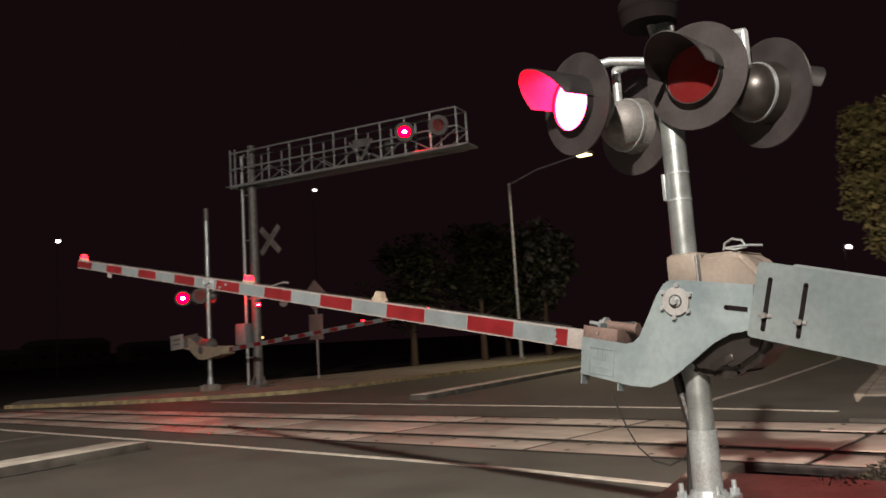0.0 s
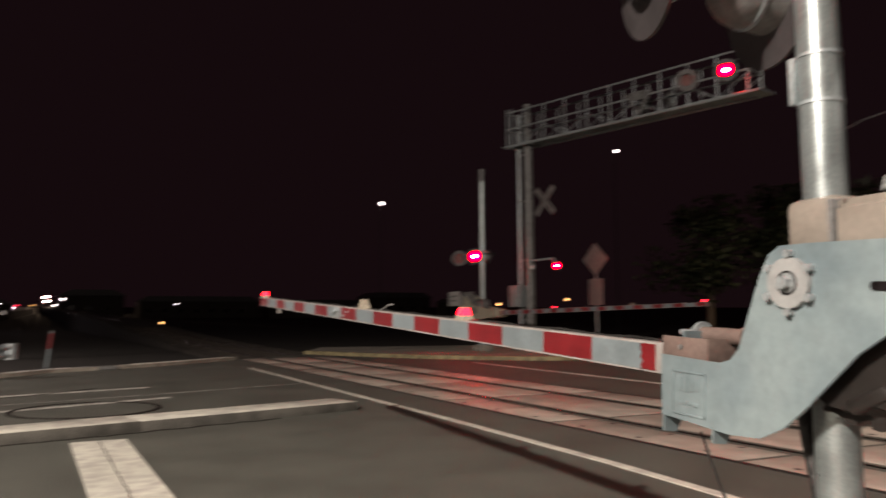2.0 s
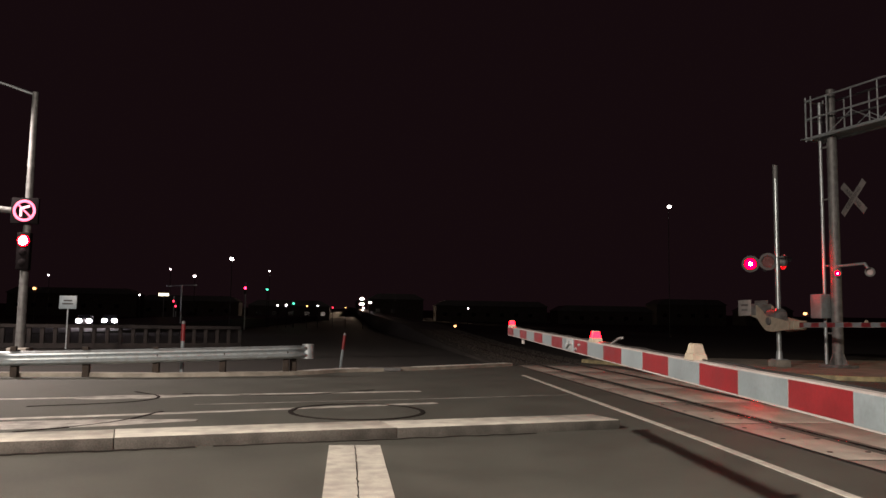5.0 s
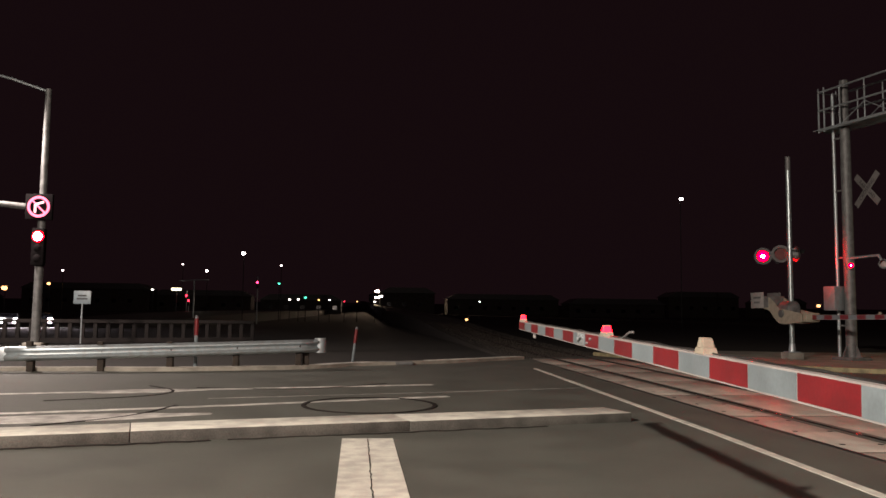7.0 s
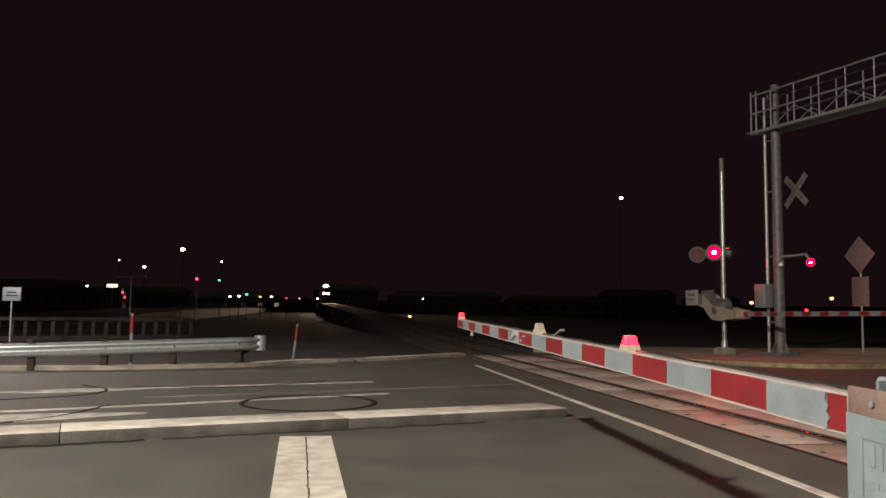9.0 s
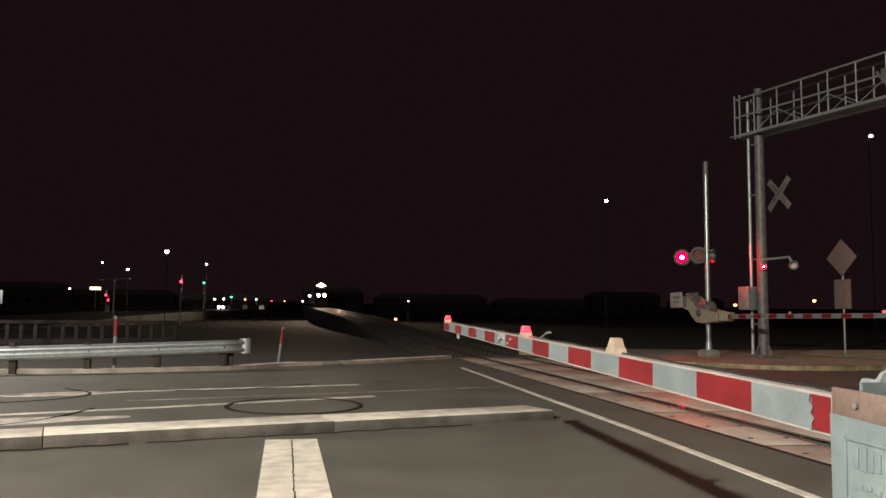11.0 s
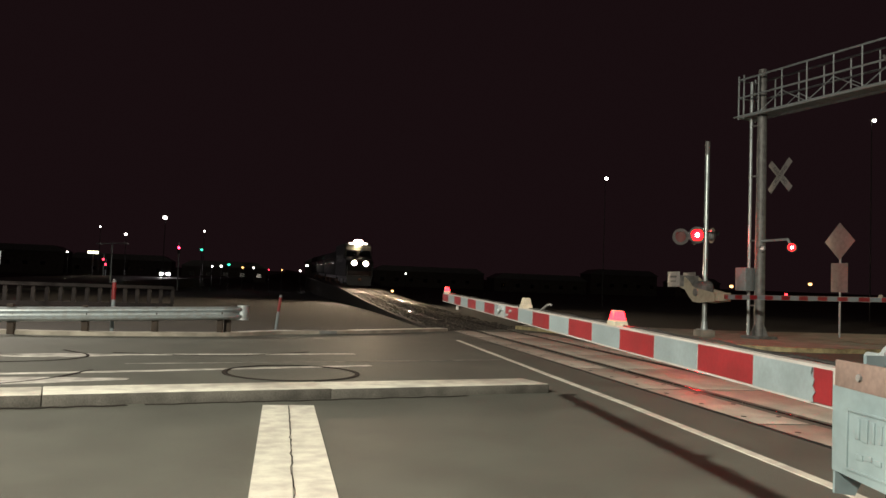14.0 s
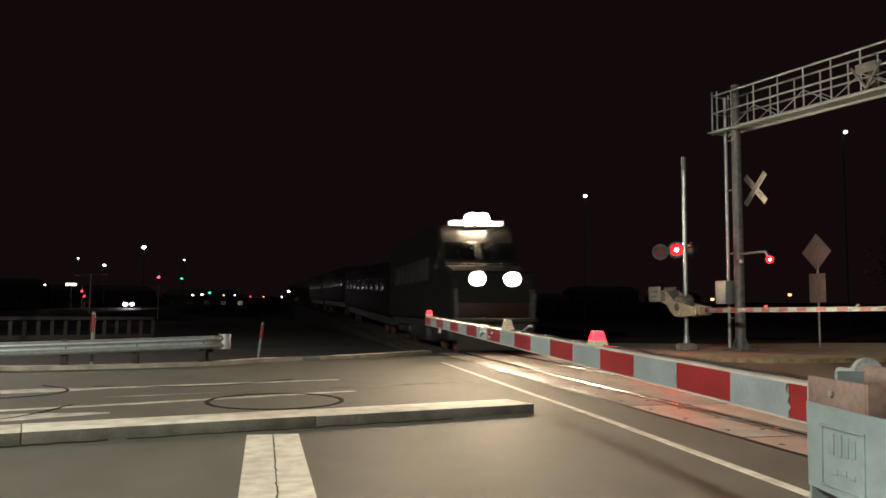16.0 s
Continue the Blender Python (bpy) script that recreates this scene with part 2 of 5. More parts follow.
def ramp(bm, pts, w, low, depth=None):
    """A strip of width w along (x, y, z), its top at z, down to the height low or by depth."""
    rows = []
    for i, p in enumerate(pts):
        a, b = Vector(pts[max(0, i - 1)][:2]), Vector(pts[min(len(pts) - 1, i + 1)][:2])
        d = (b - a).normalized()
        n = Vector((-d.y, d.x)) * w / 2
        z0 = p[2] - depth if depth else low
        rows.append([bm.verts.new(q) for q in ((p[0] + n.x, p[1] + n.y, z0), (p[0] + n.x, p[1] + n.y, p[2]), (p[0] - n.x, p[1] - n.y, p[2]), (p[0] - n.x, p[1] - n.y, z0))])
    for a, b in zip(rows, rows[1:]):
        for k in range(4):
            bm.faces.new((a[k], a[(k + 1) % 4], b[(k + 1) % 4], b[k]))
    bm.faces.new(rows[0])
    bm.faces.new(rows[-1][::-1])
    bmesh.ops.recalc_face_normals(bm, faces=bm.faces)
    return bm


# ---- ground, road and tracks ----
gm = bm_new()
gl = [[gm.verts.new((sx, y, z)) for sx in (-2500, 2500)] for y, z in ((-2500, -0.14), (20, -0.14), (130, -0.14), (250, 2.0), (2500, 42.0))]
for a, b in zip(gl, gl[1:]):
    gm.faces.new((a[0], a[1], b[1], b[0]))
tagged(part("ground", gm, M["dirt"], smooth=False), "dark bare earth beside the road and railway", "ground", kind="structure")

NEAR = [(-60, -22.9), (-6, -9.65), (1, -7.9), (3.6, -7.35), (9.5, -7.25), (12.3, -6.5), (20, -5.2), (70, 6.8)]
FAR_W = smooth_line([(-60, 2.0), (-20, 9.8), (-8.6, 11.4), (-5.6, 11.5), (-3.7, 11.95), (-1.8, 12.7), (-0.5, 14.1), (1.76, 15.3), (5.3, 18.3)], 4)
FAR_E = smooth_line([(9.0, 21.5), (10.9, 16.2), (13.2, 12.6), (16.0, 11.5), (24, 13.0), (35, 15.0), (70, 24)], 4)
tagged(part("road", poly_slab(NEAR + FAR_E[::-1] + FAR_W[::-1], 0.0, 0.12), M["asphalt"], smooth=False),
       "worn grey asphalt road crossing the railway tracks", "road", kind="structure")

tagged(part("pavement_near", poly_slab([(x, y - 0.17) for x, y in NEAR[:4]] + [(3.6, -10.5), (-6, -13.6), (-60, -27)], 0.13, 0.2), M["pavement"], smooth=False),
       "concrete pavement beside the crossing gate", "pavement", kind="structure")
tagged(part("kerb_near", ribbon(bm_new(), [(x, y - 0.08) for x, y in NEAR[:4]], 0.16, -0.1, 0.14), M["kerb"]), "grey concrete kerb", "kerb", kind="structure")
tagged(part("kerb_east_near", ribbon(bm_new(), [(x, y - 0.08) for x, y in NEAR[5:]], 0.16, -0.1, 0.035), M["kerb"]), "grey concrete kerb", "kerb", kind="structure")
tagged(part("pavement_east", poly_slab([(x, y - 0.17) for x, y in NEAR[5:]] + [(70, 0.5), (20, -10.5), (12.6, -11.0)], 0.025, 0.2), M["pavement"], smooth=False),
       "concrete pavement beyond the tracks", "pavement", kind="structure")
tagged(part("apron", poly_slab([(8.9, -7.2), (12.5, -6.6), (16, -10.9), (8.7, -11.2)], -0.006, 0.12), M["asphalt"], smooth=False),
       "asphalt shoulder beside the tracks", "road", kind="structure")
tagged(part("kerb_west", ribbon(bm_new(), [(x, y + 0.1) for x, y in FAR_W], 0.42, -0.1, 0.10), M["kerb"]), "pale worn concrete kerb along the far lane", "kerb", kind="structure")
tagged(part("kerb_paint", ribbon(bm_new(), [(x, y + 0.1) for x, y in FAR_W if x > 1.2], 0.40, 0.09, 0.106), M["white_paint"]), "white painted kerb top by the tracks", "kerb", kind="structure")
tagged(part("kerb_paint", ribbon(bm_new(), [(x, y + 0.1) for x, y in FAR_W if -1.5 < x < 0.2], 0.40, 0.09, 0.104), M["worn_paint"]), "worn white paint on the kerb top", "kerb", kind="structure")
tagged(part("drain_grate", box(bm_new(), (0.75, 14.75, 0.06), (1.0, 0.34, 0.1), None, 0.01), M["dull"]), "grey drain grate in the kerb", "drain", kind="structure")
island = FAR_E + [(70, 34), (30, 24), (19, 23), (11, 25.5)]
tagged(part("island", poly_slab([(x, y) for x, y in island], 0.12, 0.2), M["pavement"], smooth=False), "raised concrete corner under the far gate", "pavement", kind="structure")
tagged(part("kerb_island", ribbon(bm_new(), [(x, y - 0.02) for x, y in FAR_E], 0.22, -0.1, 0.135), M["yellow"]), "kerb with faded yellow paint round the far corner", "kerb", kind="structure")


def paint(name, pts, w, material, label):
    return tagged(part(name, ribbon(bm_new(), pts, w, -0.02, 0.007), material, smooth=False), label, "road marking", kind="structure")


for k in (0, 1):
    paint("stop_line", [(-0.455 + 0.305 * k, -7.55), (-0.455 + 0.305 * k, -0.0)], 0.298, M["white_paint"], "thick white painted stop line")
paint("track_line", [(3.53, -7.2), (3.78, -5.5), (3.92, -4.1), (4.18, 0.3), (4.32, 4.0), (4.70, 13.2)], 0.115, M["white_paint"], "thin white line along the near side of the tracks")
paint("track_line", [(9.72, -6.9), (10.13, -4.6), (10.92, 4.5), (11.5, 12.0)], 0.115, M["white_paint"], "thin white line beyond the tracks")
paint("lane_line", [(9.9, -4.53), (11.75, -4.2), (16.0, -3.8), (27.0, -2.4), (55, 4.4)], 0.12, M["worn_paint"], "worn white lane line")
paint("lane_line", [(-14, 3.4), (-5.0, 5.95), (-3.6, 6.35), (1.18, 7.65)], 0.18, M["worn_paint"], "worn white lane line")
paint("lane_line", [(-14, 0.4), (-5.3, 2.6), (-3.0, 3.4), (1.24, 5.1)], 0.17, M["worn_paint"], "worn white lane line")
paint("lane_line", [(-3.0, 4.7), (1.3, 5.95), (4.3, 6.95)], 0.05, M["thin_paint"], "faint thin line across the lane")
# broad arrow heads, long and flat to the eye
for x, y, la, lb in ((-4.45, 6.05, 0.95, 0.36), (-4.6, 1.95, 1.7, 0.42)):
    head = [(la * math.cos(k * math.tau / 28) + (0.25 * la if k in (0, 1, 27) else 0), lb * math.sin(k * math.tau / 28)) for k in range(28)]
    tagged(part("lane_arrow", prism(bm_new(), head, pose(x, y, -0.02, 0, 0, 15), 0.027), M["worn_paint"], smooth=False),
           "worn white arrow head painted on the lane", "road marking", kind="structure")
# saw-cut detector loop, filled with dark sealant
loop = [(-0.22 + 1.08 * math.cos(a * math.pi / 24), 3.68 + 1.18 * math.sin(a * math.pi / 24)) for a in range(49)]
tagged(part("detector_loop", ribbon(bm_new(), loop, 0.075, -0.02, 0.011), M["seal"]), "round black sealed detector loop in the asphalt", "road marking", kind="structure")
for pts in (smooth_line([(-5.6, 4.3), (-4.2, 5.1), (-3.9, 6.1), (-4.6, 7.2)]), smooth_line([(-4.6, 1.2), (-3.7, 2.2), (-3.3, 3.6)]), smooth_line([(-3.6, 6.8), (-1.5, 6.6), (0.2, 7.9)])):
    tagged(part("tar_crack", ribbon(bm_new(), pts, 0.06, -0.02, 0.009), M["seal"]), "dark tar-filled crack in the asphalt", "road marking", kind="structure")


def median(name, line, w, label, cells):
    ob = thing(name, pose(0, 0, 0), label, "median", kind="structure")
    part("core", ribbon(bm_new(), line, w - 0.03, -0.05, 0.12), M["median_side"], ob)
    a, b = Vector(line[0]), Vector(line[-1])
    d = (b - a).normalized()
    ang = math.atan2(d.y, d.x)
    n = int((b - a).length / cells)
    step = (b - a).length / n
    s = box(bm_new(), (0, 0, 0.055), (step - 0.005, w, 0.155), None, 0.014)
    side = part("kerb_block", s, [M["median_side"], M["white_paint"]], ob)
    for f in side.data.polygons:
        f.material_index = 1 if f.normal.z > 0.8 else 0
    for i in range(n):
        o = side if i == 0 else new("kerb_block", side.data)
        o.parent = ob
        c = a + d * (i + 0.5) * step
        o.matrix_basis = pose(c.x, c.y, 0.003 * math.sin(i * 2.1), 0, 0, math.degrees(ang) + 0.25 * math.sin(i * 1.7))
    return ob


median("median_west", [(-16.0, -3.28), (3.38, 1.83)], 0.74, "low concrete median with a white painted top", 2.9)
median("median_east", [(11.9, 3.5), (34.0, 9.1)], 0.5, "low concrete median with a white painted top beyond the tracks", 1.6)

# broken edge where the asphalt meets the median, and the crack down the stop line
rnd = random.Random(11)
for a, b in ((0.04, 0.30), (0.31, 0.52), (0.53, 0.71), (0.72, 0.93)):
    pts = []
    for k in range(29):
        f = a + (b - a) * k / 28
        off = 0.45 + rnd.uniform(-0.03, 0.04)
        pts.append((-16.0 + 19.38 * f + 0.261 * off, -3.28 + 5.11 * f - 0.965 * off))
    tagged(part("edge_crack", ribbon(bm_new(), pts, 0.06 + 0.03 * rnd.random(), -0.02, 0.006), M["seal"]), "broken dark edge of asphalt along the median", "road marking", kind="structure")
pts = [(-0.3025 + rnd.uniform(-0.012, 0.012), -7.5 + 7.4 * k / 60) for k in range(61)]
tagged(part("line_crack", ribbon(bm_new(), pts, 0.006, -0.02, 0.010), M["seal"]), "crack running down the middle of the stop line", "road marking", kind="structure")

# tracks: x of the centre line at a given y
TILT = 0.032


def track_x(y):
    """The line of the track: straight over the road, then bending gently away."""
    if y < 17:
        return 6.83 + TILT * y
    u = min(y - 17, 40)
    return 7.374 + TILT * u - 0.00045 * u * u - 0.004 * max(0, y - 57)


def track_z(y):
    """The height of the track: level over the road, rising slowly beyond it."""
    u = max(0.0, y - 17)
    return 0.00045 * min(u, 40) ** 2 + 0.036 * max(0.0, min(u, 60) - 40) + 0.0205 * max(0.0, u - 60)


def track_dir(y):
    d = Vector((track_x(y + 1) - track_x(y - 1), 2.0, track_z(y + 1) - track_z(y - 1)))
    return d


YS = list(range(-300, 0, 60)) + list(range(0, 20, 4)) + list(range(20, 90, 5)) + list(range(90, 900, 30))
TRACK = Matrix.Translation((6.83, 0, 0)) @ Matrix.Rotation(-math.atan(TILT), 4, "Z")
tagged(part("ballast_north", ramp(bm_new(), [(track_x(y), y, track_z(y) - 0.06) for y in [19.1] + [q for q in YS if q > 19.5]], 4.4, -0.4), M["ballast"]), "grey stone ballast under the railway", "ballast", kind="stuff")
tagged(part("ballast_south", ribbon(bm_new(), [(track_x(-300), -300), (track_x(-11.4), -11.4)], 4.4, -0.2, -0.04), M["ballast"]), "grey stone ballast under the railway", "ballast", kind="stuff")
stones = bm_new()
rnd = random.Random(5)
for i in range(2600):
    y = 19.2 + 45 * rnd.random() ** 1.7
    x = track_x(y) + rnd.uniform(-2.0, 2.0)
    r = rnd.uniform(0.025, 0.06)
    bmesh.ops.create_icosphere(stones, subdivisions=1, radius=r, matrix=Matrix.Translation((x, y, track_z(y) - 0.05)) @ Euler((rnd.random() * 6, rnd.random() * 6, 0)).to_matrix().to_4x4() @ Matrix.Diagonal((1, rnd.uniform(0.6, 1), rnd.uniform(0.5, 0.9), 1)))
tagged(part("ballast_stones", stones, M["ballast"], smooth=False), "loose grey ballast stones between the rails", "ballast", kind="stuff")


def rail(name, side):
    prof = ((-0.07, -0.16), (0.07, -0.16), (0.07, -0.145), (0.012, -0.12), (0.012, -0.045), (0.036, -0.03), (0.036, 0.0), (0.028, 0.006), (-0.028, 0.006), (-0.036, 0.0), (-0.036, -0.03), (-0.012, -0.045), (-0.012, -0.12), (-0.07, -0.145))
    bm = bm_new()
    rows = []
    for y in YS:
        d = track_dir(y)
        n = Vector((d.y, -d.x, 0)).normalized()
        c = Vector((track_x(y), y, track_z(y))) + n * side * 0.7535
        rows.append([bm.verts.new(c + n * u + Vector((0, 0, v))) for u, v in prof])
    for a, b in zip(rows, rows[1:]):
        for k in range(len(prof)):
            bm.faces.new((a[k], a[(k + 1) % len(prof)], b[(k + 1) % len(prof)], b[k]))
    bmesh.ops.recalc_face_normals(bm, faces=bm.faces)
    return tagged(part(name, bm, M["rail"], smooth=False), "polished steel running rail", "rail", kind="structure")


rail("rail_near", -1)
rail("rail_far", 1)
tie_me = part("tie", box(bm_new(), (0, 0, 0), (2.6, 0.22, 0.16), None, 0.01), M["tie"])
first = True
for i in range(70):
    o = tie_me if first else new("tie", tie_me.data)
    first = False
    q = 19.4 + i * 0.6
    o.matrix_world = pose(track_x(q), q, track_z(q) - 0.135, 0, 0, -math.degrees(math.atan2(track_dir(q).x, 2.0)))
    tagged(o, "dark timber sleeper under the rails", "sleeper", "sleepers of the track")

crossing = thing("crossing_surface", pose(0, 0, 0), "concrete panels of a level crossing with dark joints", "crossing", kind="structure")
part("panel_bed", box(bm_new(), (0, 3.72, -0.045), (3.44, 30.1, 0.06), TRACK), M["rubber"], crossing)
PLEN = 3.33


def panel_mesh(w, bolts):
    bm = box(bm_new(), (0, 0, 0), (w, PLEN - 0.085, 0.1), None, 0.010)
    return bm


def bolt_mesh():
    return rod(bm_new(), (0, 0, 0), (0, 0, 0.006), 0.035, seg=10)


for sx in (-1.685, 1.685):
    part("edge_seal", box(bm_new(), (sx, 3.72, -0.022), (0.075, 30.0, 0.06), TRACK, 0.004), M["rubber"], crossing, "black rubber seal along the panels")
gauge = part("panel", panel_mesh(1.22, 0), M["panel"], crossing)
field = part("panel", panel_mesh(0.72, 0), M["panel"], crossing)
bolt = part("bolt", bolt_mesh(), M["rubber"], crossing)
used = set()


def place(src, m):
    o = src if src.name not in used else new(src.name.split(".")[0], src.data)
    used.add(src.name)
    o.parent = crossing
    o.matrix_basis = m
    return o


for i in range(9):
    y = -11.25 + (i + 0.5) * PLEN
    for src, x in ((gauge, 0.0), (field, -1.285), (field, 1.285)):
        place(src, TRACK @ Matrix.Translation((x, y + (0.03 if x == 0 else 0), -0.046 + 0.003 * math.sin(i * 1.9 + x))))
    for x in (-1.5, -1.02, 1.02, 1.5):
        for q in (-1.1, 0.0, 1.1):
            place(bolt, TRACK @ Matrix.Translation((x, y + q, 0.004)))


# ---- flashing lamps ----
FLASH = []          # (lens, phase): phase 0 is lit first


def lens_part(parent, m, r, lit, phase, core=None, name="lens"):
    """A round lens with one shining and one dark face; half turns on its upright axis stand in for switching."""
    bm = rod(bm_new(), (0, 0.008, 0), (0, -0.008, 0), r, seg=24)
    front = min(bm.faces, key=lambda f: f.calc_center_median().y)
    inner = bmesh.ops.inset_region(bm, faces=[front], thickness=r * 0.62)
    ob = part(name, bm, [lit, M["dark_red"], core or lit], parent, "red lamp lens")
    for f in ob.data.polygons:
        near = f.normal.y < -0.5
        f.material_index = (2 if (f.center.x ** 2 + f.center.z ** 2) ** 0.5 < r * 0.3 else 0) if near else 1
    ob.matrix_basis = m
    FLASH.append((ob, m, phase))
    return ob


def flasher(parent, m, lit, phase, disc=0.29, r=0.15, hood=1.0, shell=None):
    """A flasher head facing local -y: round background, bucket, hood and lens."""
    bm = bm_new()
    rod(bm, (0, 0.012, 0), (0, 0.0, 0), disc, seg=40)
    head = part("flasher_head", bm, M["disc"], parent)
    head.matrix_basis = m
    b = rod(bm_new(), (0, 0.012, 0), (0, 0.10, 0), r * 1.12, r * 1.0, seg=24)
    dome = bmesh.ops.create_uvsphere(b, u_segments=28, v_segments=16, radius=r, matrix=Matrix.Translation((0, 0.10, 0)) @ Matrix.Diagonal((1, 0.9, 1, 1)))
    bmesh.ops.delete(b, geom=[v for v in dome["verts"] if v.co.y < 0.06], context="VERTS")
    ball(b, (0, 0.10 + r * 0.9, 0), r * 0.16, (1, 0.8, 1), 12, 8)
    part("bucket", b, shell or M["dull"], head, "rounded lamp housing")
    # galvanised ring: the highlight along the housing's edge made as a part
    part("bucket_rim", rod(bm_new(), (0, 0.085, 0), (0, 0.10, 0), r * 1.05, seg=32), M["galv"], head, "bright ring standing in for a highlight")
    h = bm_new()
    n = 18
    ring = []
    for k in range(n + 1):
        a = math.pi * k / n
        c, s = math.cos(a), math.sin(a)
        reach = (0.17 + 0.13 * math.sin(a)) * r / 0.15 * hood
        ring.append([h.verts.new((c * rr, yy, s * rr)) for rr, yy in ((r * 1.1, 0.0), (r * 1.1, -reach), (r * 1.06, -reach), (r * 1.06, 0.0))])
    for a, c in zip(ring, ring[1:]):
        for k in range(4):
            h.faces.new((a[k], a[(k + 1) % 4], c[(k + 1) % 4], c[k]))
    bmesh.ops.recalc_face_normals(h, faces=h.faces)
    part("hood", h, M["black"], head, "black visor")
    # ring added to block the turned lens's light from reaching the disc
    rim = bm_new()
    loop2 = [[rim.verts.new((rr * math.cos(k * math.tau / 28), yy, rr * math.sin(k * math.tau / 28))) for rr, yy in ((r * 1.004, 0.0), (r * 1.004, -0.042), (r * 1.05, -0.042), (r * 1.05, 0.0))] for k in range(28)]
    for k in range(28):
        for q in range(4):
            rim.faces.new((loop2[k][q], loop2[k][(q + 1) % 4], loop2[(k + 1) % 28][(q + 1) % 4], loop2[(k + 1) % 28][q]))
    bmesh.ops.recalc_face_normals(rim, faces=rim.faces)
    part("rim", rim, M["black"], head)
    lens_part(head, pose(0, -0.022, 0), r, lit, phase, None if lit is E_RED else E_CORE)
    return head


def crossbuck(parent, m, length=1.22, w=0.23, lettered=True, face="white"):
    for sgn, word in ((1, "RAILROAD"), (-1, "CROSSING")):
        bl = part("blade", box(bm_new(), (0, 0, 0), (length, 0.004, w), None, 0.001), M[face], parent, "crossbuck blade")
        bl.matrix_basis = m @ pose(0, 0.006 * sgn, 0, 0, sgn * 45, 0)
        if lettered:
            cu = bpy.data.curves.new("lettering", "FONT")
            cu.body, cu.size, cu.align_x, cu.align_y, cu.extrude = word, w * 0.78, "CENTER", "CENTER", 0.001
            tmp = new("lettering_curve", cu)
            dg = bpy.context.evaluated_depsgraph_get()
            me = bpy.data.meshes.new_from_object(tmp.evaluated_get(dg))
            bpy.data.objects.remove(tmp)
            me.materials.clear()
            me.materials.append(M["black"])
            t = new("lettering", me)
            t.parent = bl
            t.matrix_basis = pose(0, -0.004, 0, 90, 0, 0)


def frustum(bm, z0, z1, a0, b0, a1, b1):
    """A block that narrows from a0 x b0 at z0 to a1 x b1 at z1."""
    lo = [bm.verts.new((x * a0 / 2, y * b0 / 2, z0)) for x, y in ((-1, -1), (1, -1), (1, 1), (-1, 1))]
    hi = [bm.verts.new((x * a1 / 2, y * b1 / 2, z1)) for x, y in ((-1, -1), (1, -1), (1, 1), (-1, 1))]
    bm.faces.new(lo[::-1])
    bm.faces.new(hi)
    for k in range(4):
        bm.faces.new((lo[k], lo[(k + 1) % 4], hi[(k + 1) % 4], hi[k]))
    return bm


def arm_lamp(parent, m, lit, phase):
    """A small lantern that sits on a gate arm: cream base, tapering lens with a rib, cream cap."""
    b = frustum(bm_new(), 0.0, 0.028, 0.070, 0.118, 0.062, 0.098)
    body = part("arm_lamp", b, M["cream"], parent, "cream lamp housing on the arm", smooth=False)
    body.matrix_basis = m
    l = frustum(bm_new(), -0.021, 0.021, 0.056, 0.090, 0.042, 0.064)
    l = part("lamp_lens", l, [lit, M["cream"]], body, "red lens", smooth=False)
    for f in l.data.polygons:
        f.material_index = 0 if phase is None or f.normal.x < -0.3 or f.normal.y < -0.3 else 1
    l.matrix_basis = pose(0, 0, 0.050)
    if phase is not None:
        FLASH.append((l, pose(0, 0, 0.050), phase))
    part("lamp_rib", box(bm_new(), (0, -0.010, 0.052), (0.053, 0.006, 0.042), None, 0.001), M["cream"], body)
    part("lamp_cap", box(bm_new(), (0, 0, 0.073), (0.040, 0.062, 0.005), None, 0.002), M["cream"], body)
    return body


def boom(parent, length, h0, h1, first_y, stripe, lit, lamps, label):
    """Striped gate arm along +y, red at the tip; its parts hang on it."""
    n = int(length / stripe) + 1
    core = bm_new()
    ends = [[core.verts.new((x, y, z * hh / 2)) for x, z in ((-0.03, -1), (0.03, -1), (0.03, 1), (-0.03, 1))] for y, hh in ((first_y, h0), (first_y + length, h1))]
    for k in range(4):
        core.faces.new((ends[0][k], ends[0][(k + 1) % 4], ends[1][(k + 1) % 4], ends[1][k]))
    core.faces.new(ends[0])
    core.faces.new(ends[1][::-1])
    bmesh.ops.recalc_face_normals(core, faces=core.faces)
    arm = part("gate_arm", core, M["bare"], parent, label, smooth=False)
    for i in range(n):
        ya, yb = first_y + length - (i + 1) * stripe, first_y + length - i * stripe
        ya = max(ya, first_y)
        if yb - ya < 0.03:
            continue
        h = h0 + (h1 - h0) * ((ya + yb) / 2 - first_y) / length
        part("stripe", box(bm_new(), (0, (ya + yb) / 2 + 0.003 * math.sin(i * 2.3), 0.001 * math.sin(i * 1.7)), (0.064, yb - ya - 0.004, h - 0.015), None, 0.001), M["red"] if i % 2 == 0 else M["white"], arm, smooth=False)
    wires = [(0.012, first_y + length * k / 40, (h0 + (h1 - h0) * k / 40) / 2 + 0.006 + 0.004 * math.sin(k * 1.9)) for k in range(40)]
    part("lamp_cable", pipe(bm_new(), wires, 0.005, 5), M["rubber"], arm, "black cable along the top")
    for y, phase in lamps:
        f = (y - first_y) / length
        arm_lamp(arm, pose(0, y, (h0 + (h1 - h0) * f) / 2), lit, phase)
    return arm


